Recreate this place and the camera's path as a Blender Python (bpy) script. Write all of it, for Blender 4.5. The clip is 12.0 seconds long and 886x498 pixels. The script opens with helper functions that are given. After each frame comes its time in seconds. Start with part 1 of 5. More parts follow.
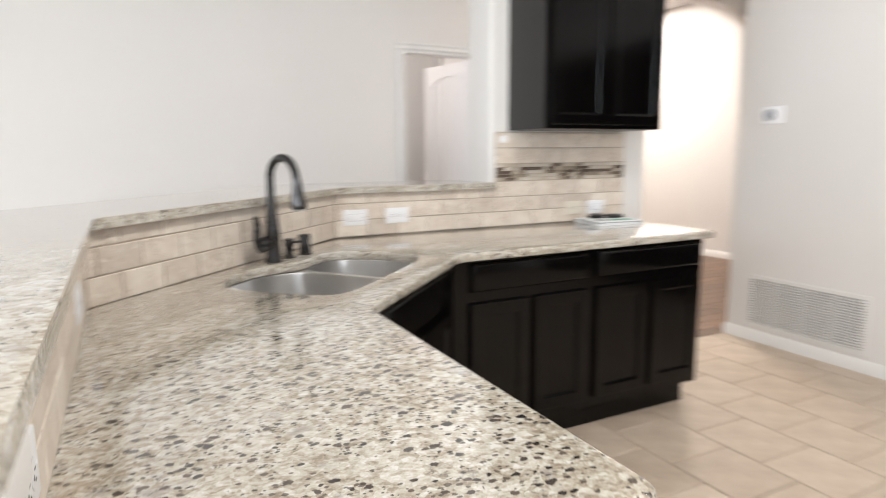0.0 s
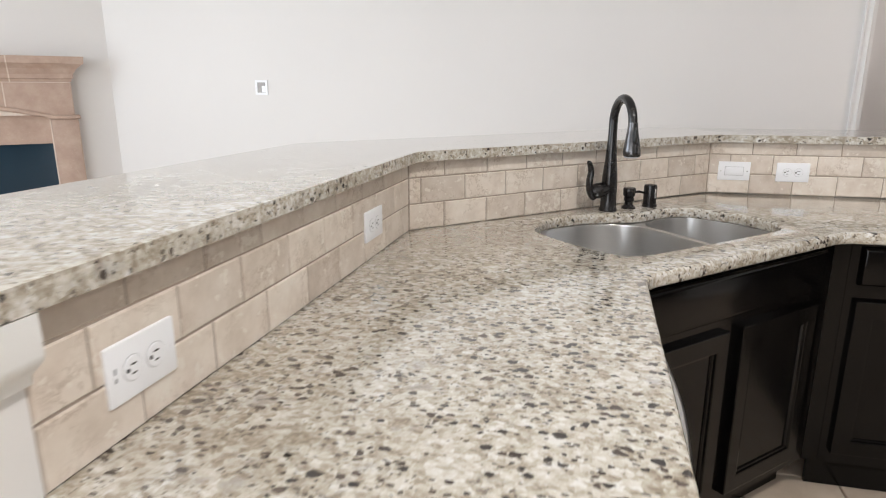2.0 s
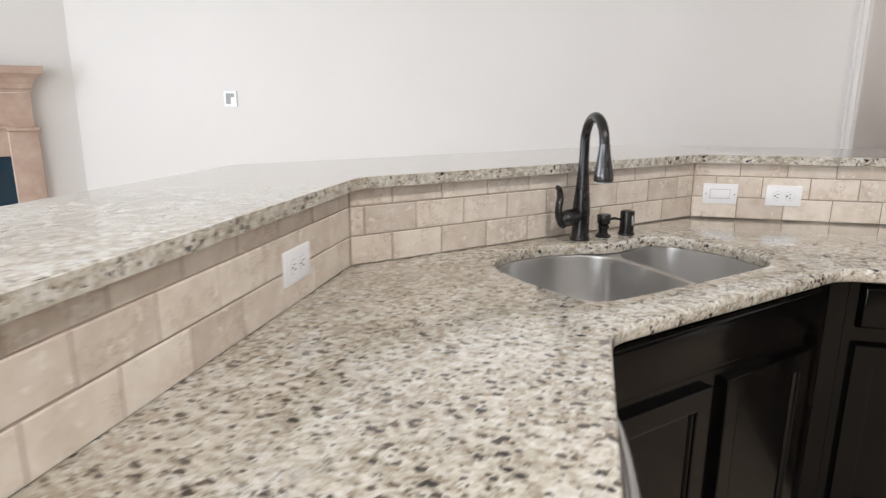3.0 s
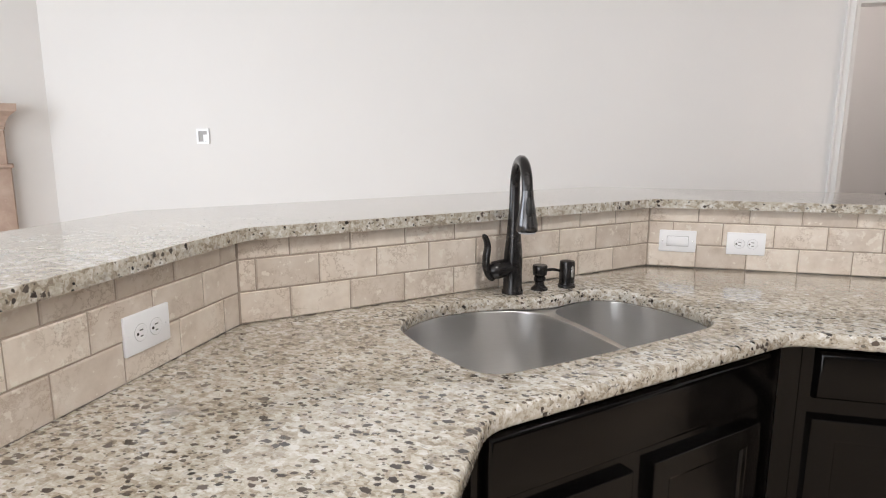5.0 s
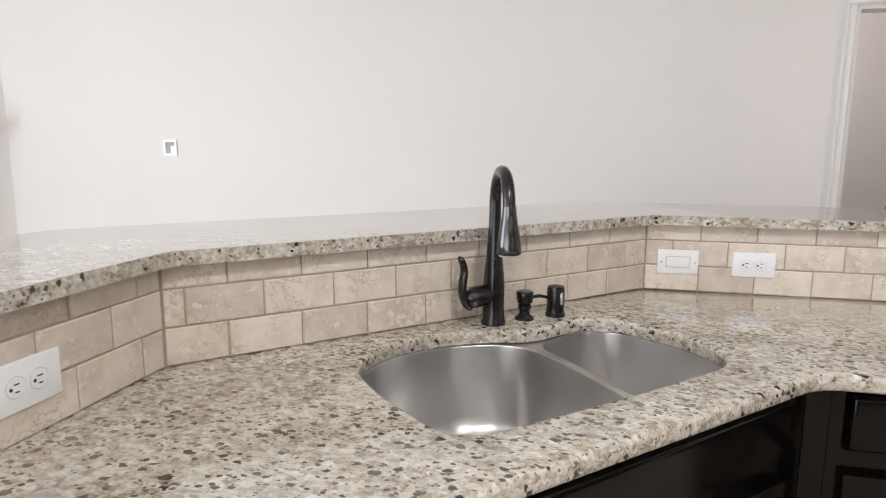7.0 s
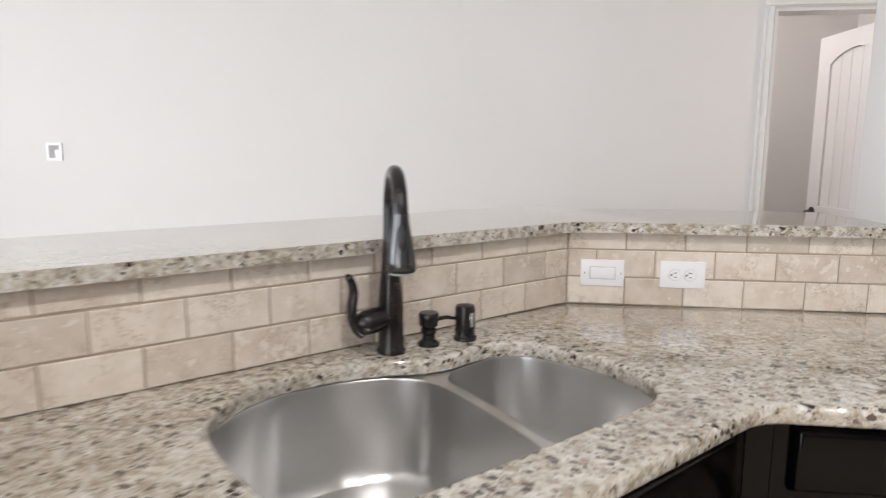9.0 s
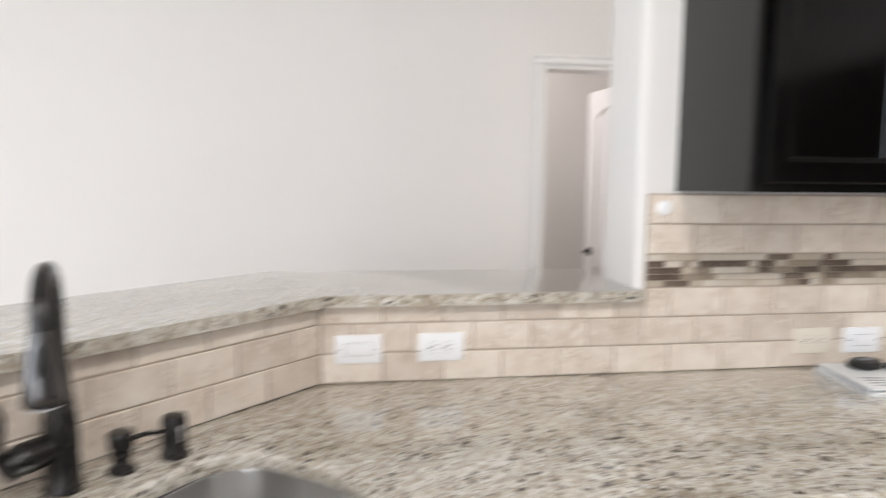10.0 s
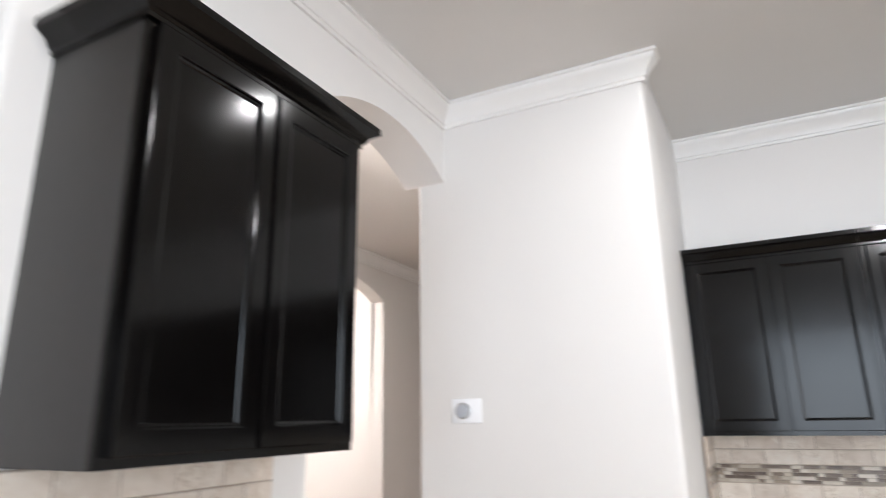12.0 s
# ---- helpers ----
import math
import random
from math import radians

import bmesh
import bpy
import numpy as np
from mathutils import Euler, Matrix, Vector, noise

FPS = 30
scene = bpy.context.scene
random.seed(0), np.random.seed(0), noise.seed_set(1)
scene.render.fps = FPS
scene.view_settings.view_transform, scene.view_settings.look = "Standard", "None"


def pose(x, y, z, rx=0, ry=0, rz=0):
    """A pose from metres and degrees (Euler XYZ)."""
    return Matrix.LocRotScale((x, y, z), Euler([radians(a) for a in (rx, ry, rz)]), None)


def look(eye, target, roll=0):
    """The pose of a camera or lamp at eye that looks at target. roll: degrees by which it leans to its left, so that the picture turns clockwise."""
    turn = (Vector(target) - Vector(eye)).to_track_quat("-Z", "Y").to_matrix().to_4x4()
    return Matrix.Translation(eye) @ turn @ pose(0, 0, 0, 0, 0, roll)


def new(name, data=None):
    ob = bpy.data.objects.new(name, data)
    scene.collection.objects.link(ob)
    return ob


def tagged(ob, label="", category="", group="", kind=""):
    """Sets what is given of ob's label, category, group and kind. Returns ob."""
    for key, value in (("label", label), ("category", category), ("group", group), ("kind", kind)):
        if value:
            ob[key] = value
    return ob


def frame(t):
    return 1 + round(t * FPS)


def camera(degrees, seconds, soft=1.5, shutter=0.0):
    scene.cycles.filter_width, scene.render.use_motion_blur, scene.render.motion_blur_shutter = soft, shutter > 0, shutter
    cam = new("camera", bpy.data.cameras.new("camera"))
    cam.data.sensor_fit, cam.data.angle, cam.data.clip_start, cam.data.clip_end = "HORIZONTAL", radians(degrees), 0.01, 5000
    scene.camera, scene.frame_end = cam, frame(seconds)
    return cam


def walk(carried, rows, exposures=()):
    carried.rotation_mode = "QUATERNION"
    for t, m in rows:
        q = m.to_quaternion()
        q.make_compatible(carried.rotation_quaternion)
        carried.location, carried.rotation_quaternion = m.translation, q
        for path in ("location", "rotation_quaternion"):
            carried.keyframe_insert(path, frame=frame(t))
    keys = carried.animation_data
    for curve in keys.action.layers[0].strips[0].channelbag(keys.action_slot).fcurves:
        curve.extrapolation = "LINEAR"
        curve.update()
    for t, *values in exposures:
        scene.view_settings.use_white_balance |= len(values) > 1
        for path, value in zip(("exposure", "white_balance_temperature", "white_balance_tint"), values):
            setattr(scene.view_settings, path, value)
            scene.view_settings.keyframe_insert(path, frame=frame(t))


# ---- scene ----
cam = camera(71.0, 12.0, 1.05, 0.65)
PATH = [
    (0, (0.035, -0.204, 1.304), (0.934, 1.555, 0.993), -0.4),
    (0.5, (0.253, -0.244, 1.315), (0.498, 1.705, 0.936), -0.4),
    (1, (0.367, -0.262, 1.302), (0.102, 1.671, 0.863), -0.1),
    (1.5, (0.421, -0.223, 1.309), (-0.022, 1.667, 0.826), -0.0),
    (2, (0.446, -0.123, 1.31), (-0.015, 1.759, 0.816), 0.0),
    (2.5, (0.461, 0.005, 1.323), (0.008, 1.891, 0.833), 0.1),
    (3, (0.513, 0.122, 1.331), (0.068, 2.015, 0.864), 0.2),
    (3.5, (0.602, 0.256, 1.342), (0.159, 2.157, 0.908), 0.1),
    (5.5, (0.732, 0.368, 1.35), (0.235, 2.273, 1.001), 0.3),
    (6, (0.726, 0.428, 1.345), (0.231, 2.336, 1.004), 0.3),
    (6.5, (0.713, 0.525, 1.343), (0.226, 2.436, 1.013), 0.3),
    (8.5, (0.716, 0.677, 1.303), (0.422, 2.634, 1.01), 0.3),
    (9, (0.76, 0.816, 1.315), (0.506, 2.778, 1.021), 0.3),
    (9.5, (0.862, 0.947, 1.335), (0.735, 2.928, 1.086), 0.8),
    (10, (0.962, 0.984, 1.413), (1.254, 2.953, 1.213), 0.5),
    (10.3, (0.990, 1.03, 1.405), (1.658, 2.910, 1.374), -0.0),
    (10.5, (0.976, 1.064, 1.458), (1.932, 2.82, 1.456), -0.4),
    (10.7, (0.959, 1.097, 1.511), (2.135, 2.713, 1.57), 0.1),
    (11, (0.923, 1.136, 1.546), (2.318, 2.552, 1.763), -0.2),
    (11.2, (0.912, 1.143, 1.56), (2.401, 2.437, 1.889), -0.2),
    (11.5, (0.95, 1.175, 1.556), (2.537, 2.3, 2.018), -0.5),
    (12, (1.116, 1.189, 1.484), (2.831, 2.073, 2.012), -0.9),
]
walk(cam, [(t, look(eye, target, roll)) for t, eye, target, roll in PATH], exposures=[(0.0, 0.10, 6220, 9), (1.5, -0.08, 6160, 10), (3.0, -0.02, 6160, 10), (5.5, -0.03, 6200, 11), (9.0, -0.05, 6180, 11), (10.5, 0.16, 6150, 10), (11.2, 0.13, 6060, 10), (12.0, 0.26, 5960, 10)])

# ---- world and light ----
CEIL, FLOOR = 3.06, 0.016
world = bpy.data.worlds.new("sky")
scene.world = world
world.use_nodes = True
wn, wl = world.node_tree.nodes, world.node_tree.links
sky = wn.new("ShaderNodeTexSky")
sky.sky_type, sky.sun_disc, sky.sun_elevation, sky.sun_rotation = "NISHITA", False, radians(48), radians(200)
wn["Background"].inputs["Strength"].default_value = 0.12
wl.new(sky.outputs["Color"], wn["Background"].inputs["Color"])


def area_lamp(name, m, sx, sy, watts, colour, shape="RECTANGLE"):
    lamp = bpy.data.lights.new(name, "AREA")
    lamp.shape, lamp.size, lamp.size_y, lamp.energy, lamp.color = shape, sx, sy, watts, colour
    ob = new(name, lamp)
    ob.matrix_world = m
    return ob


DAY = (1.0, 0.99, 0.98)
WARM, HALL, ROSE = (1.0, 0.945, 0.88), (1.0, 0.88, 0.77), (1.0, 0.90, 0.84)
# daylight in the window openings; the second, southern one is an added fill
area_lamp("window_and_fill_daylight", look((-5.12, -0.5, 1.63), (0, -0.5, 1.53)), 3.4, 2.5, 190, (0.90, 0.955, 1.0))
area_lamp("window_and_fill_daylight", look((-1.35, -3.12, 1.4), (-1.35, 0, 1.3)), 3.8, 2.3, 118, DAY)
# recessed ceiling lamps; all after the first are unseen, added to brighten the rooms
LAMPS = [(3.23, 1.10, 7), (1.35, 0.1, 45), (3.23, -1.2, 28), (0.1, -1.6, 5), (3.9, 3.0, 32), (5.6, 6.0, 100), (1.55, 5.2, 20)]
for lx, ly, watts in LAMPS:
    area_lamp("recessed_and_fill_lamp", look((lx, ly, CEIL - 0.03), (lx, ly, 0)), 0.13, 0.13, watts, HALL if lx > 3.5 else ROSE if ly > 5 else WARM, "DISK")

# ---- materials ----


def material(name, colour=(0.8, 0.8, 0.8), rough=0.5, metal=0.0, spec=0.5, coat=0.0):
    m = bpy.data.materials.new(name)
    m.use_nodes = True
    b = m.node_tree.nodes["Principled BSDF"]
    b.inputs["Base Color"].default_value = (*colour, 1)
    b.inputs["Roughness"].default_value = rough
    b.inputs["Metallic"].default_value = metal
    b.inputs["Specular IOR Level"].default_value = spec
    b.inputs["Coat Weight"].default_value = coat
    return m, m.node_tree.nodes, m.node_tree.links, b


def coords(n, l, scale=(1, 1, 1), rot=(0, 0, 0)):
    tc, mp = n.new("ShaderNodeTexCoord"), n.new("ShaderNodeMapping")
    mp.inputs["Scale"].default_value = scale
    mp.inputs["Rotation"].default_value = rot
    l.new(tc.outputs["Object"], mp.inputs["Vector"])
    return mp.outputs["Vector"]


def noise_tex(n, l, vec, scale, detail=4.0, rough=0.55):
    t = n.new("ShaderNodeTexNoise")
    t.inputs["Scale"].default_value, t.inputs["Detail"].default_value, t.inputs["Roughness"].default_value = scale, detail, rough
    if vec is not None:
        l.new(vec, t.inputs["Vector"])
    return t


def ramp(n, l, fac, stops, mode="LINEAR"):
    r = n.new("ShaderNodeValToRGB")
    r.color_ramp.interpolation = mode
    e = r.color_ramp.elements
    while len(e) < len(stops):
        e.new(0.5)
    for el, (p, c) in zip(e, stops):
        el.position = p
        el.color = (*c, 1) if len(c) == 3 else c
    l.new(fac, r.inputs["Fac"])
    return r.outputs["Color"]


def mix(n, l, fac, a, b, mode="MIX"):
    x = n.new("ShaderNodeMix")
    x.data_type, x.blend_type = "RGBA", mode
    for key, v in ((0, fac), (6, a), (7, b)):
        if isinstance(v, (int, float)):
            x.inputs[key].default_value = v
        elif isinstance(v, tuple):
            x.inputs[key].default_value = (*v, 1)
        else:
            l.new(v, x.inputs[key])
    return x.outputs[2]


def math_node(n, l, op, a, b=0.0):
    x = n.new("ShaderNodeMath")
    x.operation = op
    for key, v in ((0, a), (1, b)):
        if isinstance(v, (int, float)):
            x.inputs[key].default_value = v
        else:
            l.new(v, x.inputs[key])
    return x.outputs[0]


def bump(n, l, b, height, strength=0.2, dist=0.002):
    x = n.new("ShaderNodeBump")
    x.inputs["Strength"].default_value, x.inputs["Distance"].default_value = strength, dist
    l.new(height, x.inputs["Height"])
    l.new(x.outputs["Normal"], b.inputs["Normal"])


def paint(name, colour, rough=0.55, grain=260.0, strength=0.12):
    """Wall paint with a light roller texture and faint unevenness."""
    m, n, l, b = material(name, colour, rough)
    v = coords(n, l)
    big = noise_tex(n, l, v, 1.6, 3)
    dark = tuple(c * 0.955 for c in colour)
    l.new(mix(n, l, big.outputs["Fac"], dark, colour), b.inputs["Base Color"])
    fine = noise_tex(n, l, v, grain, 3)
    mid = noise_tex(n, l, v, grain * 0.22, 3)
    bump(n, l, b, math_node(n, l, "ADD", fine.outputs["Fac"], mid.outputs["Fac"]), strength, 0.0012)
    return m


def granite():
    """Cream granite: light crystals, tan and grey flecks, dark brown grains, cloudy tan drifts."""
    m, n, l, b = material("granite", (0.6, 0.55, 0.46), 0.10, 0, 0.5, 0.75)
    v = coords(n, l)
    warp = noise_tex(n, l, v, 34, 3)
    add = n.new("ShaderNodeVectorMath")
    add.operation = "MULTIPLY_ADD"
    l.new(warp.outputs["Color"], add.inputs[0])
    add.inputs[1].default_value = (0.010, 0.010, 0.010)
    l.new(v, add.inputs[2])
    vv = add.outputs[0]
    stretch = n.new("ShaderNodeMapping")
    stretch.inputs["Rotation"].default_value, stretch.inputs["Scale"].default_value = (0, 0, radians(35)), (0.80, 1.08, 1.0)
    l.new(vv, stretch.inputs["Vector"])
    vv = stretch.outputs["Vector"]

    def cells(scale, rnd=1.0):
        t = n.new("ShaderNodeTexVoronoi")
        t.inputs["Scale"].default_value, t.inputs["Randomness"].default_value = scale, rnd
        l.new(vv, t.inputs["Vector"])
        s = n.new("ShaderNodeSeparateColor")
        l.new(t.outputs["Color"], s.inputs["Color"])
        return t.outputs["Distance"], s.outputs

    n1 = noise_tex(n, l, vv, 62, 3, 0.6)
    n2 = noise_tex(n, l, vv, 240, 2)
    drift = noise_tex(n, l, v, 5.0, 4, 0.6)

    def swing(t, k):
        return math_node(n, l, "MULTIPLY", math_node(n, l, "SUBTRACT", t, 0.5), k)

    d1, c1 = cells(92)
    d2, c2 = cells(210)
    tone = math_node(n, l, "ADD", math_node(n, l, "ADD", swing(n1.outputs["Fac"], 1.5), swing(n2.outputs["Fac"], 0.6)), math_node(n, l, "ADD", swing(drift.outputs["Fac"], 1.1), 0.5))
    tone = math_node(n, l, "ADD", tone, math_node(n, l, "ADD", swing(c1["Red"], 0.62), swing(c2["Red"], 0.42)))
    base = ramp(n, l, tone, [(0.0, (0.285, 0.24, 0.185)), (0.2, (0.385, 0.335, 0.265)), (0.42, (0.485, 0.44, 0.365)), (0.66, (0.575, 0.54, 0.47)), (0.88, (0.635, 0.61, 0.56)), (1.0, (0.71, 0.70, 0.67))])
    smudge = noise_tex(n, l, v, 17, 4, 0.7)
    base = mix(n, l, ramp(n, l, smudge.outputs["Fac"], [(0.58, (0, 0, 0)), (0.69, (0.6, 0.6, 0.6))]), base, (0.33, 0.305, 0.285))
    # thin dark grey threads gathered in drifts
    thread = noise_tex(n, l, vv, 22, 4, 0.65)
    thread = ramp(n, l, thread.outputs["Fac"], [(0.470, (0, 0, 0)), (0.494, (1, 1, 1)), (0.506, (1, 1, 1)), (0.530, (0, 0, 0))])
    where = ramp(n, l, noise_tex(n, l, v, 6.5, 3, 0.6).outputs["Fac"], [(0.53, (0, 0, 0)), (0.64, (0.75, 0.75, 0.75))])
    broken = ramp(n, l, c1["Green"], [(0.35, (0, 0, 0)), (0.5, (1, 1, 1))])
    base = mix(n, l, mix(n, l, 1.0, mix(n, l, 1.0, thread, where, "MULTIPLY"), broken, "MULTIPLY"), base, (0.115, 0.10, 0.098))
    cluster = noise_tex(n, l, v, 11, 3, 0.6)

    def specks(scale, size, share, gather):
        d, c = cells(scale)
        d = math_node(n, l, "MULTIPLY", d, math_node(n, l, "ADD", math_node(n, l, "MULTIPLY", c["Green"], 1.3), 0.62))
        d = math_node(n, l, "ADD", d, math_node(n, l, "ADD", swing(n1.outputs["Fac"], 0.55), swing(n2.outputs["Fac"], 0.45)))
        edge = ramp(n, l, d, [(size * 0.80, (1, 1, 1)), (size, (0, 0, 0))])
        pick = math_node(n, l, "GREATER_THAN", math_node(n, l, "ADD", c["Blue"], swing(cluster.outputs["Fac"], gather)), 1 - share)
        return math_node(n, l, "MULTIPLY", edge, pick), c

    m1, c3 = specks(76, 0.42, 0.22, 1.0)
    darks = ramp(n, l, c3["Red"], [(0.0, (0.022, 0.018, 0.017)), (0.5, (0.052, 0.042, 0.037)), (1.0, (0.14, 0.112, 0.092))])
    base = mix(n, l, m1, base, darks)
    m2, c4 = specks(150, 0.46, 0.17, 0.9)
    base = mix(n, l, math_node(n, l, "MULTIPLY", m2, 0.8), base, (0.075, 0.060, 0.050))
    l.new(base, b.inputs["Base Color"])
    b.inputs["Coat Roughness"].default_value = 0.06
    r = noise_tex(n, l, v, 60, 2)
    l.new(ramp(n, l, r.outputs["Fac"], [(0.3, (0.07,) * 3), (0.7, (0.15,) * 3)]), b.inputs["Roughness"])
    return m


def swing_half(n, l, t):
    return math_node(n, l, "MULTIPLY", math_node(n, l, "SUBTRACT", t, 0.5), 0.3)


def travertine(name="travertine", gain=1.0):
    """Tumbled beige stone, each piece a little different, with clouds, veins and filled pits."""
    m, n, l, b = material(name, (0.6, 0.48, 0.36), 0.5, 0, 0.35)
    info = n.new("ShaderNodeObjectInfo")
    tc = n.new("ShaderNodeTexCoord")
    shift = n.new("ShaderNodeVectorMath")
    shift.operation = "MULTIPLY_ADD"
    l.new(info.outputs["Random"], shift.inputs[0])
    shift.inputs[1].default_value = (37, 53, 71)
    l.new(tc.outputs["Object"], shift.inputs[2])
    v = shift.outputs[0]
    g = lambda c: tuple(min(1, x * gain) for x in c)
    cloud = noise_tex(n, l, v, 16, 5, 0.6)
    base = ramp(n, l, cloud.outputs["Fac"], [(0.28, g((0.61, 0.527, 0.448))), (0.5, g((0.71, 0.632, 0.552))), (0.72, g((0.785, 0.722, 0.648)))])
    tint = ramp(n, l, info.outputs["Random"], [(0.0, (0.88, 0.86, 0.845)), (0.5, (1.0, 0.985, 0.97)), (1.0, (1.08, 1.08, 1.075))])
    base = mix(n, l, 1.0, base, tint, "MULTIPLY")
    vein = noise_tex(n, l, v, 30, 6, 0.7)
    line = ramp(n, l, vein.outputs["Fac"], [(0.47, (0, 0, 0)), (0.497, (1, 1, 1)), (0.503, (1, 1, 1)), (0.53, (0, 0, 0))])
    gate = noise_tex(n, l, v, 9, 2)
    gate = ramp(n, l, gate.outputs["Fac"], [(0.46, (0, 0, 0)), (0.62, (1, 1, 1))])
    l1 = mix(n, l, 1.0, line, gate, "MULTIPLY")
    base = mix(n, l, mix(n, l, 1.0, l1, (0.85, 0.85, 0.85), "MULTIPLY"), base, g((0.48, 0.385, 0.30)))
    fill = noise_tex(n, l, v, 48, 3, 0.6)
    some = ramp(n, l, math_node(n, l, "FRACT", math_node(n, l, "MULTIPLY", info.outputs["Random"], 7.0)), [(0.82, (0, 0, 0)), (0.88, (0.055, 0.055, 0.055))])
    patch = noise_tex(n, l, v, 14, 4, 0.65)
    pits = ramp(n, l, math_node(n, l, "ADD", math_node(n, l, "ADD", fill.outputs["Fac"], some), swing_half(n, l, patch.outputs["Fac"])), [(0.63, (0, 0, 0)), (0.66, (1, 1, 1))])
    base = mix(n, l, mix(n, l, 1.0, pits, (0.7, 0.7, 0.7), "MULTIPLY"), base, g((0.80, 0.745, 0.66)))
    l.new(base, b.inputs["Base Color"])
    h = math_node(n, l, "SUBTRACT", cloud.outputs["Fac"], math_node(n, l, "MULTIPLY", l1, 0.8))
    bump(n, l, b, h, 0.35, 0.002)
    return m


def lacquer():
    """Espresso-black cabinet finish with faint grain."""
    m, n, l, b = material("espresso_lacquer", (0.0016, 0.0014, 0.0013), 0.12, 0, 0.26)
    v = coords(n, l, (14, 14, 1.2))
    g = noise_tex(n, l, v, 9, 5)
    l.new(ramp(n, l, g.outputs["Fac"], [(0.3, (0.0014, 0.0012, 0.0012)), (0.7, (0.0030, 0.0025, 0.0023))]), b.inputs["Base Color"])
    w = noise_tex(n, l, coords(n, l), 7, 3)
    l.new(ramp(n, l, w.outputs["Fac"], [(0.3, (0.11,) * 3), (0.7, (0.15,) * 3)]), b.inputs["Roughness"])
    bump(n, l, b, g.outputs["Fac"], 0.05, 0.001)
    return m


def steel():
    """Brushed stainless steel, the brushing running level round the bowls."""
    m, n, l, b = material("brushed_steel", (0.56, 0.555, 0.55), 0.30, 1.0)
    v = coords(n, l, (3, 3, 220))
    g = noise_tex(n, l, v, 3, 2)
    l.new(ramp(n, l, g.outputs["Fac"], [(0.3, (0.285,) * 3), (0.7, (0.305,) * 3)]), b.inputs["Roughness"])
    l.new(ramp(n, l, g.outputs["Fac"], [(0.3, (0.69, 0.685, 0.68)), (0.7, (0.71, 0.705, 0.70))]), b.inputs["Base Color"])
    tan = n.new("ShaderNodeTangent")
    tan.direction_type, tan.axis = "RADIAL", "Z"
    l.new(tan.outputs["Tangent"], b.inputs["Tangent"])
    b.inputs["Anisotropic"].default_value = 0.7
    b.inputs["Anisotropic Rotation"].default_value = 0.25
    return m


def bronze():
    m, n, l, b = material("dark_bronze", (0.020, 0.018, 0.018), 0.24, 0.35, 0.6)
    w = noise_tex(n, l, coords(n, l), 40, 3)
    l.new(ramp(n, l, w.outputs["Fac"], [(0.3, (0.18,) * 3), (0.7, (0.30,) * 3)]), b.inputs["Roughness"])
    return m


def ceramic_floor():
    m, n, l, b = material("floor_ceramic", (0.45, 0.36, 0.28), 0.38, 0, 0.4)
    info = n.new("ShaderNodeObjectInfo")
    geo = n.new("ShaderNodeNewGeometry")
    rnd = math_node(n, l, "FRACT", math_node(n, l, "ADD", info.outputs["Random"], geo.outputs["Random Per Island"]))
    v = coords(n, l)
    c = noise_tex(n, l, v, 7, 5, 0.6)
    base = ramp(n, l, c.outputs["Fac"], [(0.3, (0.47, 0.38, 0.295)), (0.5, (0.54, 0.445, 0.35)), (0.7, (0.60, 0.505, 0.41))])
    base = mix(n, l, 1.0, base, ramp(n, l, rnd, [(0, (0.93, 0.92, 0.91)), (1, (1.04, 1.04, 1.04))]), "MULTIPLY")
    l.new(base, b.inputs["Base Color"])
    f = noise_tex(n, l, v, 55, 4)
    bump(n, l, b, f.outputs["Fac"], 0.15, 0.002)
    return m


def wood_floor():
    m, n, l, b = material("floor_wood", (0.26, 0.14, 0.075), 0.32, 0, 0.4)
    info = n.new("ShaderNodeObjectInfo")
    v = coords(n, l, (1.5, 22, 1))
    g = noise_tex(n, l, v, 5, 6, 0.6)
    base = ramp(n, l, g.outputs["Fac"], [(0.3, (0.10, 0.052, 0.030)), (0.5, (0.17, 0.096, 0.056)), (0.7, (0.25, 0.15, 0.092))])
    base = mix(n, l, 1.0, base, ramp(n, l, info.outputs["Random"], [(0, (0.72, 0.7, 0.68)), (1, (1.2, 1.18, 1.15))]), "MULTIPLY")
    l.new(base, b.inputs["Base Color"])
    bump(n, l, b, g.outputs["Fac"], 0.1, 0.001)
    return m


def cast_stone():
    m, n, l, b = material("cast_stone", (0.42, 0.25, 0.17), 0.7, 0, 0.3)
    v = coords(n, l)
    c = noise_tex(n, l, v, 9, 5, 0.65)
    base = ramp(n, l, c.outputs["Fac"], [(0.28, (0.42, 0.300, 0.235)), (0.5, (0.48, 0.355, 0.285)), (0.72, (0.55, 0.425, 0.350))])
    p = noise_tex(n, l, v, 70, 3)
    base = mix(n, l, ramp(n, l, p.outputs["Fac"], [(0.64, (0, 0, 0)), (0.7, (0.5, 0.5, 0.5))]), base, (0.60, 0.45, 0.36))
    l.new(base, b.inputs["Base Color"])
    bump(n, l, b, p.outputs["Fac"], 0.2, 0.002)
    return m


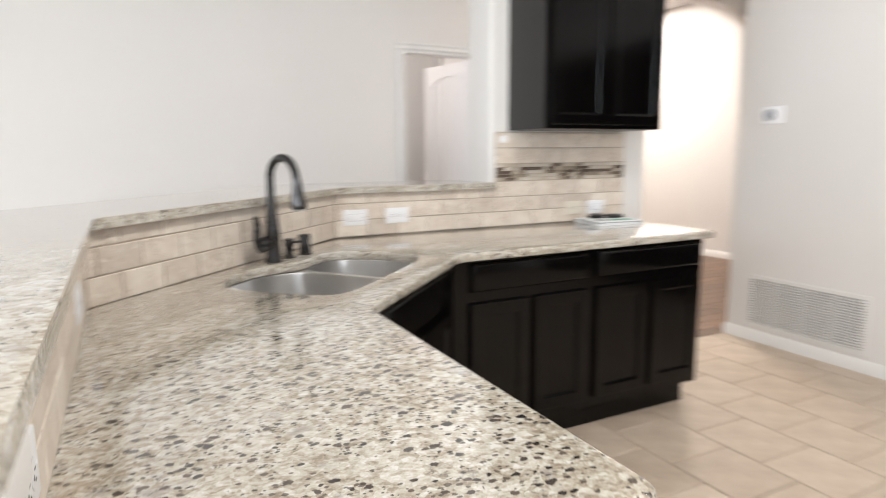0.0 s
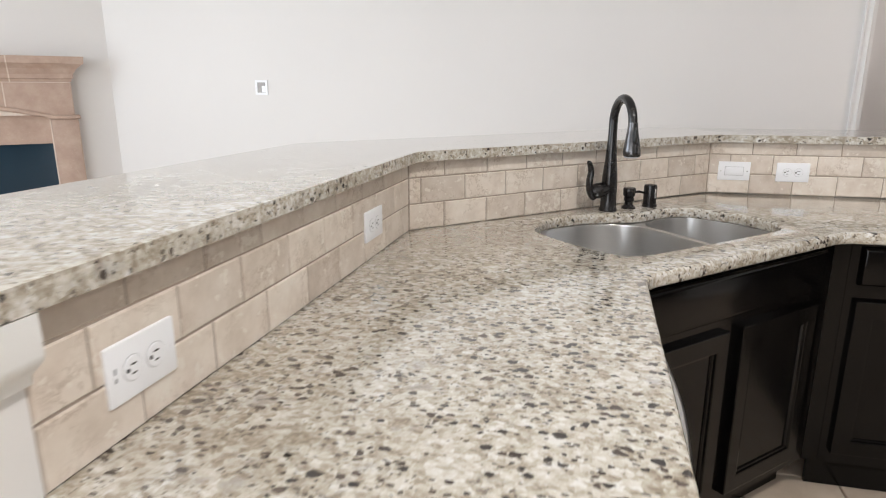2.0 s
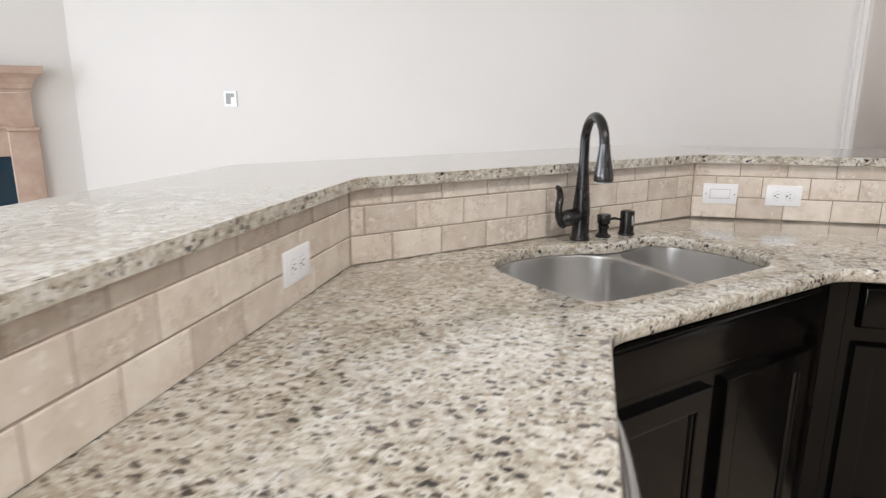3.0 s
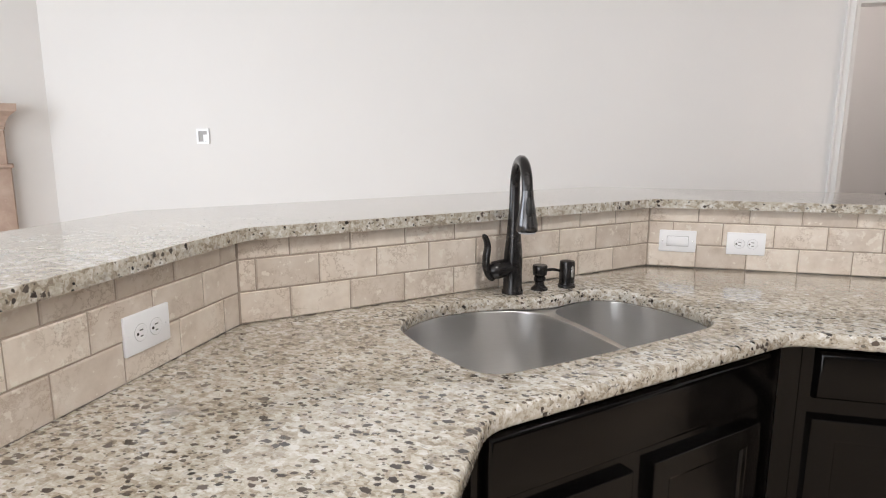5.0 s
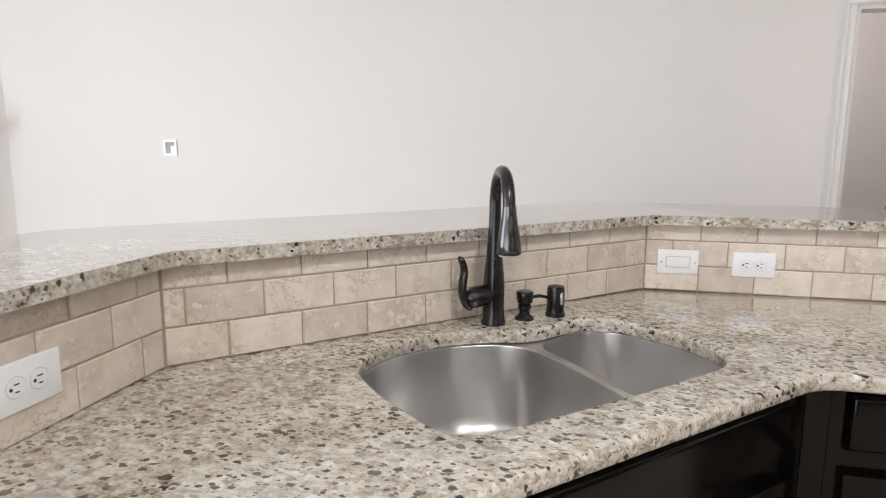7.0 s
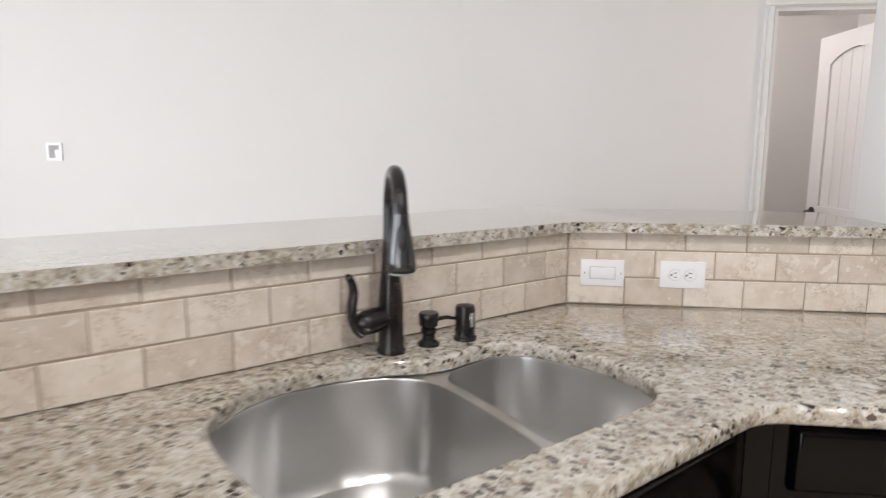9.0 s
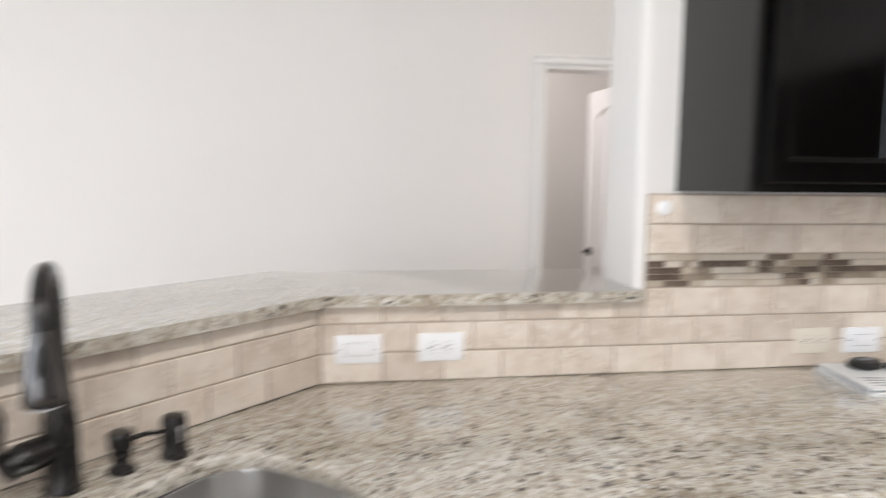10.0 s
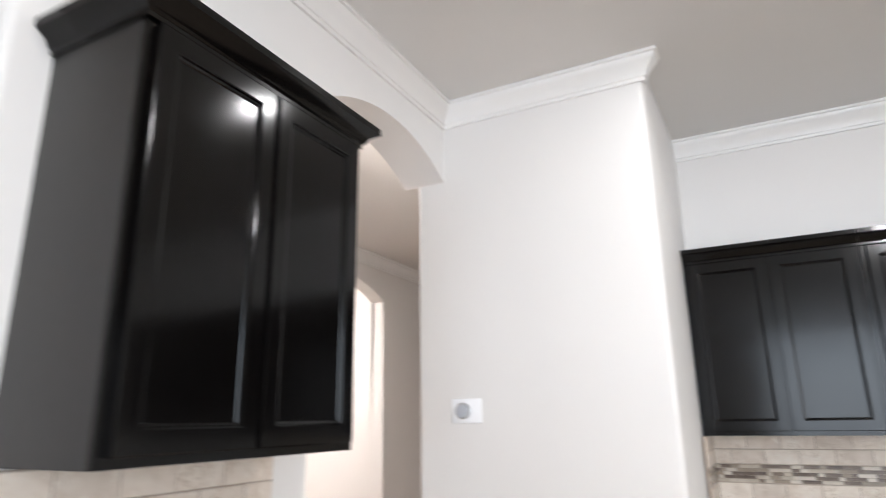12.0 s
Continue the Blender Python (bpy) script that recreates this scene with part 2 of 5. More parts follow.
def mosaic_mat():
    m, n, l, b = material("mosaic", (0.2, 0.15, 0.11), 0.25, 0, 0.5)
    info = n.new("ShaderNodeObjectInfo")
    base = ramp(n, l, info.outputs["Random"], [(0.0, (0.060, 0.036, 0.028)), (0.2, (0.11, 0.078, 0.06)), (0.36, (0.29, 0.24, 0.185)), (0.5, (0.52, 0.45, 0.365)), (0.66, (0.64, 0.575, 0.49)), (0.86, (0.72, 0.66, 0.58))], "CONSTANT")
    c = noise_tex(n, l, coords(n, l), 90, 3)
    l.new(mix(n, l, 0.25, base, ramp(n, l, c.outputs["Fac"], [(0.3, (0.08, 0.055, 0.04)), (0.7, (0.5, 0.42, 0.33))])), b.inputs["Base Color"])
    return m


def plain(name, colour, rough=0.4, spec=0.5, vary=0.06):
    m, n, l, b = material(name, colour, rough, 0, spec)
    c = noise_tex(n, l, coords(n, l), 30, 3)
    l.new(ramp(n, l, c.outputs["Fac"], [(0.3, tuple(x * (1 - vary) for x in colour)), (0.7, tuple(min(1, x * (1 + vary)) for x in colour))]), b.inputs["Base Color"])
    return m


def emitter(name, colour, strength):
    m, n, l, b = material(name, colour)
    b.inputs["Emission Color"].default_value = (*colour, 1)
    b.inputs["Emission Strength"].default_value = strength
    return m


def clear_glass():
    m, n, l, b = material("clear_glass", (1, 1, 1), 0.0)
    b.inputs["Transmission Weight"].default_value, b.inputs["IOR"].default_value = 1.0, 1.45
    return m


M_WALL = paint("wall_paint", (0.788, 0.769, 0.748))
M_CEIL = paint("ceiling_paint", (0.70, 0.69, 0.675), 0.7, 90, 0.25)
M_TRIM = paint("trim_paint", (0.86, 0.855, 0.84), 0.32, 300, 0.04)
M_GRANITE = granite()
M_TRAV = travertine()
M_GROUT = plain("grout", (0.40, 0.335, 0.275), 0.9)
M_FGROUT = plain("floor_grout", (0.26, 0.205, 0.155), 0.95)
M_CAB = lacquer()
M_CABIN = plain("cabinet_shadow_gap", (0.008, 0.007, 0.006), 0.6)
# lighter and rougher espresso for the wall cabinet carcasses
M_SIDE = plain("espresso_satin", (0.015, 0.0135, 0.013), 0.36, 0.45, 0.12)
M_STEEL = steel()
M_BRONZE = bronze()
M_GUN = material("gunmetal", (0.10, 0.098, 0.10), 0.22, 0.9, 0.5)[0]
M_FLOOR = ceramic_floor()
M_WOOD = wood_floor()
M_STONE = cast_stone()
M_SJOINT = plain("stone_joint", (0.70, 0.61, 0.53), 0.9)
M_MOSAIC = mosaic_mat()
M_PLATE = plain("white_plastic", (0.90, 0.905, 0.925), 0.3, 0.5, 0.01)
M_PLATE2 = plain("almond_plastic", (0.76, 0.70, 0.60), 0.35, 0.5, 0.02)
# grey for the shade painted in plate gaps, also the nozzle's rubber
M_GAP = plain("gap_shade_and_rubber_grey", (0.55, 0.55, 0.56), 0.6)
M_SLOT = plain("slot_black", (0.01, 0.01, 0.01), 0.5)
M_DOOR = paint("door_paint", (0.80, 0.79, 0.79), 0.3, 200, 0.06)
M_VENT = plain("vent_enamel", (0.78, 0.77, 0.75), 0.35, 0.5, 0.02)
M_VENTBACK = plain("duct_shade_grey", (0.30, 0.29, 0.28), 0.8)
M_LENS = emitter("lamp_lens", (1.0, 0.93, 0.84), 6.0)
M_GLASS = clear_glass()
M_FIRE = material("firebox_glass", (0.014, 0.036, 0.058), 0.12, 0, 0.4)[0]
M_DRAIN = plain("drain_dark", (0.03, 0.03, 0.03), 0.5)
M_PAPER = plain("paper", (0.78, 0.79, 0.80), 0.6, 0.3, 0.02)
M_GREEN = plain("printed_green", (0.16, 0.33, 0.26), 0.6)
M_GREY = plain("printed_grey", (0.35, 0.36, 0.38), 0.6)
M_SILVER = material("satin_nickel", (0.62, 0.62, 0.62), 0.25, 1.0)[0]
M_EARTH = plain("ground_cover", (0.12, 0.13, 0.06), 0.9)

# ---- mesh helpers ----


def mesh_of(name, bm, mat, smooth=False):
    me = bpy.data.meshes.new(name)
    bmesh.ops.recalc_face_normals(bm, faces=bm.faces)
    bm.to_mesh(me)
    bm.free()
    for mt in mat if isinstance(mat, (list, tuple)) else [mat]:
        me.materials.append(mt)
    if smooth:
        me.polygons.foreach_set("use_smooth", [True] * len(me.polygons))
        me.set_sharp_from_angle(angle=radians(38))
    return me


def part(name, bm, mat, parent=None, label="", smooth=True):
    ob = new(name, mesh_of(name, bm, mat, smooth))
    if parent:
        ob.parent = parent
    return tagged(ob, label)


def thing(name, label, category, m=None, group="", kind=""):
    ob = new(name)
    if m is not None:
        ob.matrix_world = m
    return tagged(ob, label, category, group, kind)


def box(bm, x0, x1, y0, y1, z0, z1, bevel=0.0, seg=2, m=None):
    r = bmesh.ops.create_cube(bm, size=1.0)
    vs = r["verts"]
    for v in vs:
        v.co = Vector((x0 + (v.co.x + 0.5) * (x1 - x0), y0 + (v.co.y + 0.5) * (y1 - y0), z0 + (v.co.z + 0.5) * (z1 - z0)))
        if m is not None:
            v.co = m @ v.co
    if bevel > 0:
        es = list({e for v in vs for e in v.link_edges})
        bmesh.ops.bevel(bm, geom=es, offset=bevel, segments=seg, affect="EDGES", profile=0.5)
    return bm


def B(*a, **k):
    return box(bmesh.new(), *a, **k)


def prism(poly, z0, z1, bm=None, m=None, holes=()):
    """A plan outline raised from z0 to z1."""
    bm = bm or bmesh.new()
    lo = [bm.verts.new((x, y, z0)) for x, y in poly]
    hi = [bm.verts.new((x, y, z1)) for x, y in poly]
    n = len(poly)
    sides = [bm.faces.new((lo[i], lo[(i + 1) % n], hi[(i + 1) % n], hi[i])) for i in range(n)]
    top, bot = bm.faces.new(hi), bm.faces.new(lo[::-1])
    if m is not None:
        for v in lo + hi:
            v.co = m @ v.co
    return bm


def bevel_edges(bm, test, offset, seg=3):
    es = [e for e in bm.edges if test(*(v.co for v in e.verts))]
    bmesh.ops.bevel(bm, geom=es, offset=offset, segments=seg, affect="EDGES", profile=0.5)


def lathe(bm, profile, seg=32, m=None, cap=True):
    rings = []
    for r, z in profile:
        ring = [bm.verts.new((r * math.cos(2 * math.pi * k / seg), r * math.sin(2 * math.pi * k / seg), z)) for k in range(seg)]
        rings.append(ring)
    for a, b in zip(rings, rings[1:]):
        for k in range(seg):
            bm.faces.new((a[k], a[(k + 1) % seg], b[(k + 1) % seg], b[k]))
    if cap:
        bm.faces.new(rings[0][::-1])
        bm.faces.new(rings[-1])
    if m is not None:
        for ring in rings:
            for v in ring:
                v.co = m @ v.co
    return bm


def tube(bm, pts, radii, seg=18, flat=1.0):
    pts = [Vector(p) for p in pts]
    rings = []
    ref = Vector((0, 0, 1)) if abs((pts[1] - pts[0]).normalized().z) < 0.9 else Vector((1, 0, 0))
    for i, p in enumerate(pts):
        d = (pts[min(i + 1, len(pts) - 1)] - pts[max(i - 1, 0)]).normalized()
        side = d.cross(ref).normalized()
        ref = side.cross(d).normalized()
        r = radii[i] if isinstance(radii, (list, tuple)) else radii
        rings.append([bm.verts.new(p + side * r * math.cos(a) + ref * r * flat * math.sin(a)) for a in (2 * math.pi * k / seg for k in range(seg))])
    for a, b in zip(rings, rings[1:]):
        for k in range(seg):
            bm.faces.new((a[k], a[(k + 1) % seg], b[(k + 1) % seg], b[k]))
    bm.faces.new(rings[0][::-1])
    bm.faces.new(rings[-1])
    return bm


def spline(pts, n=8, closed=False):
    pts = [Vector(p) for p in pts]
    out = []
    count = len(pts)
    for i in range(count if closed else count - 1):
        if closed:
            p0, p1, p2, p3 = pts[i - 1], pts[i], pts[(i + 1) % count], pts[(i + 2) % count]
        else:
            p0, p1, p2, p3 = pts[max(i - 1, 0)], pts[i], pts[i + 1], pts[min(i + 2, count - 1)]
        for k in range(n):
            t = k / n
            out.append(0.5 * (2 * p1 + (p2 - p0) * t + (2 * p0 - 5 * p1 + 4 * p2 - p3) * t * t + (3 * p1 - p0 - 3 * p2 + p3) * t ** 3))
    if not closed:
        out.append(pts[-1])
    return out


def moulding(path, profile, bm=None, closed=False):
    """Sweeps a profile of (out, z) along a plan path; out is to the path's right."""
    bm = bm or bmesh.new()
    pts = [Vector((x, y)) for x, y in path]
    n = len(pts)
    rings = []
    for i, p in enumerate(pts):
        before = (p - pts[i - 1]).normalized() if (i > 0 or closed) else None
        after = (pts[(i + 1) % n] - p).normalized() if (i < n - 1 or closed) else None
        dirs = [d for d in (before, after) if d is not None]
        nrm = [Vector((d.y, -d.x)) for d in dirs]
        mid = sum(nrm, Vector((0, 0))) / len(nrm)
        mid = mid / max(mid.length_squared, 1e-6)
        rings.append([bm.verts.new((p.x + mid.x * o, p.y + mid.y * o, z)) for o, z in profile])
    k = len(profile)
    for i in range(n if closed else n - 1):
        a, b = rings[i], rings[(i + 1) % n]
        for j in range(k - 1):
            bm.faces.new((a[j], a[j + 1], b[j + 1], b[j]))
        bm.faces.new((a[k - 1], a[0], b[0], b[k - 1]))
    if not closed:
        bm.faces.new(rings[0])
        bm.faces.new(rings[-1][::-1])
    return bm


def arc(cx, cy, r, a0, a1, n):
    return [(cx + r * math.cos(radians(a0 + (a1 - a0) * i / n)), cy + r * math.sin(radians(a0 + (a1 - a0) * i / n))) for i in range(n + 1)]


def structure(name, bm, mat, label="", smooth=True):
    return tagged(part(name, bm, mat, None, label, smooth), kind="structure")


# ---- plan ----
AX = -0.07                                  # face of the tiles along the first leg
AB = Vector((-0.07, 1.57))                  # inner corner, first leg to sink leg
BC = Vector((0.883, 2.534))                 # inner corner, sink leg to last leg
CY = 2.534                                  # face of the tiles along the last leg
BDIR = (BC - AB).normalized()
BNRM = Vector((BDIR.y, -BDIR.x))            # into the kitchen
BLEN = (BC - AB).length
COUNTER, BAR0, BAR1 = 0.915, 1.116, 1.145
M_B = Matrix(((BDIR.x, BNRM.x, 0, AB.x), (BDIR.y, BNRM.y, 0, AB.y), (0, 0, 1, 0), (0, 0, 0, 1)))    # (s, d, z) on the sink leg


def offset_legs(d, y_end, x_end):
    """The line of the three legs, moved d into the kitchen (negative: into the living room)."""
    x, y = AX + d, CY - d
    p = AB + BNRM * d
    t1 = (x - p.x) / BDIR.x
    t2 = (y - p.y) / BDIR.y
    q1, q2 = p + BDIR * t1, p + BDIR * t2
    return [(x, y_end), (q1.x, q1.y), (q2.x, q2.y), (x_end, y)]


# floor slab, ceiling, outer ground
structure("floor", B(-5.3, 8.2, -7.0, 7.8, -0.12, FLOOR - 0.010), M_FGROUT, "grey-brown grout bed under the floor tiles", False)
structure("ceiling", B(-5.3, 8.2, -7.0, 7.8, CEIL, CEIL + 0.12), M_CEIL, "matt off-white painted ceiling", False)
structure("ground", B(-60, 60, -60, 60, -0.5, -0.3), M_EARTH, "grassy ground outside the house", False)


def wall_open(name, axis, at, thick, lo, hi, openings, label, mat=None, z1=None):
    """A wall along x or y with openings (a, b, z0, z1)."""
    z1 = z1 or CEIL
    bm = bmesh.new()
    spans = []
    cur = lo
    for a, b, z0, zt in sorted(openings):
        spans.append((cur, a, 0, z1))
        if z0 > 0:
            spans.append((a, b, 0, z0))
        spans.append((a, b, zt, z1))
        cur = b
    spans.append((cur, hi, 0, z1))
    for a, b, z0, zt in spans:
        if b - a < 1e-4:
            continue
        if axis == "x":
            box(bm, a, b, at, at + thick, z0, zt)
        else:
            box(bm, at, at + thick, a, b, z0, zt)
    bmesh.ops.remove_doubles(bm, verts=bm.verts, dist=1e-5)
    return structure(name, bm, mat or M_WALL, label, False)


# living room
DOOR_X0, DOOR_X1, DOOR_H, LRY = 1.985, 2.667, 2.062, 4.25
wall_open("wall_north", "x", LRY, 0.12, -3.42, 3.2, [(DOOR_X0, DOOR_X1, 0, DOOR_H)], "off-white painted living room wall with a doorway")
structure("wall_diagonal", prism([(-3.36, 4.25), (-5.2, 2.41), (-5.2, 2.58), (-3.43, 4.35)], 0, CEIL), M_WALL, "off-white painted corner wall behind the fireplace", False)
wall_open("wall_west", "y", -5.3, 0.1, -3.2, 2.64, [(-2.2, 1.2, 0.35, 2.9)], "off-white painted wall with a wide window")
# south window and wide opening are unseen, added to shape the light
wall_open("wall_south", "x", -3.3, 0.1, -5.3, 4.96, [(-3.25, 0.55, 0.2, 2.6), (0.7, 4.5, 0, 2.62)], "off-white painted unseen wall, its window and wide opening added to shape light")
# dim room behind the wide opening, unseen, added to darken the cabinet doors' reflections
structure("wall_reflection_room", B(-0.4, 5.0, -6.9, -6.8, 0, CEIL), M_WALL, "off-white painted wall of an unseen dim room added for dark reflections", False)
structure("wall_reflection_room_west", B(-0.4, -0.3, -6.8, -3.3, 0, CEIL), M_WALL, "off-white painted wall of an unseen dim room added for dark reflections", False)
structure("wall_reflection_room_east", B(4.9, 5.0, -6.8, -3.3, 0, CEIL), M_WALL, "off-white painted wall of an unseen dim room added for dark reflections", False)

# kitchen east side: pier with thermostat and return grille, recessed wall with cabinets
PX, PY0, PY1, EX = 3.77, 1.53, 2.70, 4.84
bm = prism([(PX, PY0), (EX, PY0), (EX, PY1), (PX, PY1)], 0, CEIL)
bevel_edges(bm, lambda a, b: abs(a.x - PX) < 1e-4 and abs(b.x - PX) < 1e-4 and abs(a.y - b.y) < 1e-4, 0.025, 5)
structure("wall_pier", bm, M_WALL, "off-white painted pier with rounded corners")
structure("wall_east", B(EX, EX + 0.12, -3.3, 1.53, 0, CEIL), M_WALL, "off-white painted kitchen wall behind cabinets", False)

# wall with the arch: from the free end at the bar to the pier
WX0, WX1, WY0, WY1, SPRING, RISE = 1.717, 2.77, 2.546, 2.775, 2.652, 0.148


def arch_points(x0, x1, spring, rise, n=24):
    half = (x1 - x0) / 2
    r = (half * half + rise * rise) / (2 * rise)
    cx, cz = (x0 + x1) / 2, spring + rise - r
    return [(x, cz + math.sqrt(r * r - (x - cx) ** 2)) for x in (x0 + (x1 - x0) * i / n for i in range(n + 1))]


def arch_wall(name, y0, y1, x_lo, x0, x1, x_hi, spring, rise, label, round_at=()):
    prof = [(x_lo, 0), (x0, 0)] + arch_points(x0, x1, spring, rise) + ([(x1, 0), (x_hi, 0)] if x_hi > x1 + 1e-3 else []) + [(x_hi, CEIL), (x_lo, CEIL)]
    bm = bmesh.new()
    f = [bm.verts.new((x, y0, z)) for x, z in prof]
    g = [bm.verts.new((x, y1, z)) for x, z in prof]
    n = len(prof)
    for i in range(n):
        bm.faces.new((f[i], f[(i + 1) % n], g[(i + 1) % n], g[i]))
    bm.faces.new(f)
    bm.faces.new(g[::-1])
    bevel_edges(bm, lambda a, b: any(abs(a.x - r) < 1e-4 and abs(b.x - r) < 1e-4 for r in round_at) and abs(a.y - b.y) < 1e-4 and abs(a.z - b.z) > 1, 0.022, 5)
    return structure(name, bm, M_WALL, label)


arch_wall("wall_arch", WY0, WY1, WX0, WX1, PX, PX, SPRING, RISE, "off-white painted wall end with an arched opening", (WX0, WX1))

# hall behind the arch
H2 = 4.55
arch_wall("wall_hall_arch", H2, H2 + 0.15, 3.2, 4.6, 6.33, 8.2, 2.63, 0.20, "off-white painted hall wall with a second arch", (6.33,))
structure("wall_hall_west", B(3.08, 3.2, 4.37, 7.7, 0, CEIL), M_WALL, "off-white painted hall side wall", False)
structure("wall_hall_far", B(6.345, 6.47, 4.70, 7.7, 0, CEIL), M_WALL, "off-white painted far hall wall", False)
structure("wall_hall_end", B(3.08, 6.47, 7.7, 7.8, 0, CEIL), M_WALL, "off-white painted wall closing the hall", False)
structure("wall_hall_south", B(4.84, 8.2, 2.58, PY1, 0, CEIL), M_WALL, "off-white painted wall closing the hall", False)
structure("wall_hall_east", B(8.1, 8.2, PY1, 4.55, 0, CEIL), M_WALL, "off-white painted wall closing the hall", False)
# room behind the door
structure("wall_side_room", B(1.0, 3.08, 5.75, 5.85, 0, CEIL), M_WALL, "off-white painted wall of the room behind the door", False)
structure("wall_side_room_west", B(0.9, 1.0, 4.37, 5.85, 0, CEIL), M_WALL, "off-white painted wall of the room behind the door", False)

# low wall that carries the bar
front = offset_legs(-0.0118, 0.215, WX0)
back = offset_legs(-0.145, 0.215, WX0)
front = [(AX - 0.0005, 0.215), (AX - 0.0005, 0.3085), (AX - 0.0118, 0.3085)] + front[1:]
bm = prism(front + back[::-1], 0, BAR0 - 0.001)
bevel_edges(bm, lambda a, b: abs(a.y - 0.215) < 1e-4 and abs(b.y - 0.215) < 1e-4 and abs(a.x - b.x) < 1e-4, 0.025, 5)
structure("wall_low", bm, M_WALL, "off-white painted low wall under the raised bar")

# crown, base and cap mouldings
CROWN = [(0.0, -0.115), (0.012, -0.115), (0.014, -0.10), (0.022, -0.098), (0.026, -0.082), (0.040, -0.062), (0.058, -0.040), (0.068, -0.030), (0.070, -0.016), (0.082, -0.014), (0.082, -0.001), (0.0, -0.001)]
crown = [(o, CEIL + z) for o, z in CROWN]
structure("trim_crown_kitchen", moulding([(PX, WY0), (PX, PY0), (PX + 0.03, PY0)], crown), M_TRIM, "white painted crown moulding on the pier")
structure("trim_crown_east", moulding([(EX, PY0), (EX, -3.2)], crown), M_TRIM, "white painted crown moulding above the cabinets")
structure("trim_crown_arch", moulding([(WX0 - 0.001, WY0), (PX, WY0)], crown), M_WALL, "crown moulding painted like the wall above the arch")
structure("trim_crown_living", moulding([(-5.2, -3.2), (-5.2, 2.41), (-3.36, 4.25), (3.2, 4.25)], crown), M_TRIM, "white painted crown moulding round the living room")
structure("trim_crown_hall", moulding([(3.2, H2), (8.1, H2)], crown), M_TRIM, "white painted crown moulding in the hall")
BASE = [(o, FLOOR + z) for o, z in ((0.0, 0.0), (0.014, 0.0), (0.014, 0.052), (0.010, 0.060), (0.009, 0.068), (0.004, 0.076), (0.0, 0.076))]
structure("baseboard_pier", moulding([(PX, PY1), (PX, PY0), (EX, PY0)], BASE), M_TRIM, "white painted baseboard along the pier")
structure("baseboard_hall", moulding([(6.345, 7.7), (6.345, H2 + 0.08)], BASE), M_TRIM, "white painted baseboard along the hall")
structure("baseboard_hall_arch", moulding([(6.33, H2 + 0.14), (6.33, H2), (8.1, H2)], BASE), M_TRIM, "white painted baseboard round the hall corner")
structure("baseboard_living", moulding([(-5.2, -3.2), (-5.2, 2.41), (-3.36, 4.25), (1.930, 4.25)], BASE), M_TRIM, "white painted baseboard along the living room")
CAP = [(0.0, 1.040), (0.010, 1.040), (0.012, 1.050), (0.020, 1.058), (0.028, 1.066), (0.031, 1.074), (0.031, 1.1145), (0.0, 1.1145)]
lx = AX - 0.0005
structure("trim_bar_cap", moulding(offset_legs(-0.145, 0.215, WX0)[::-1] + [(lx, 0.215), (lx, 0.308)], CAP), M_TRIM, "white painted cap moulding under the bar top")

# windows that let the daylight in; the south one is unseen, added as fill
def window(name, axis, at, a, b, z0, z1, label):
    w = tagged(new(name), label, kind="structure")
    bm = bmesh.new()
    f = 0.05
    cells = [(a, a + f, z0, z1), (b - f, b, z0, z1), (a, b, z0, z0 + f), (a, b, z1 - f, z1), ((a + b) / 2 - f / 2, (a + b) / 2 + f / 2, z0, z1)]
    for p, q, u, v in cells:
        box(bm, p, q, at - 0.02, at + 0.03, u, v) if axis == "x" else box(bm, at - 0.02, at + 0.03, p, q, u, v)
    part("window_frame", bm, M_TRIM, w, smooth=False)
    for p, q in ((a + f, (a + b) / 2 - f / 2), ((a + b) / 2 + f / 2, b - f)):
        g = part("pane", B(p, q, at, at + 0.006, z0 + f, z1 - f) if axis == "x" else B(at, at + 0.006, p, q, z0 + f, z1 - f), M_GLASS, w, smooth=False)
        g.visible_shadow = False


window("window_1", "y", -5.27, -2.2, 1.2, 0.35, 2.9, "white framed living room window")
window("window_fill", "x", -3.27, -3.25, 0.55, 0.2, 2.6, "white framed unseen window at the back, added for light")


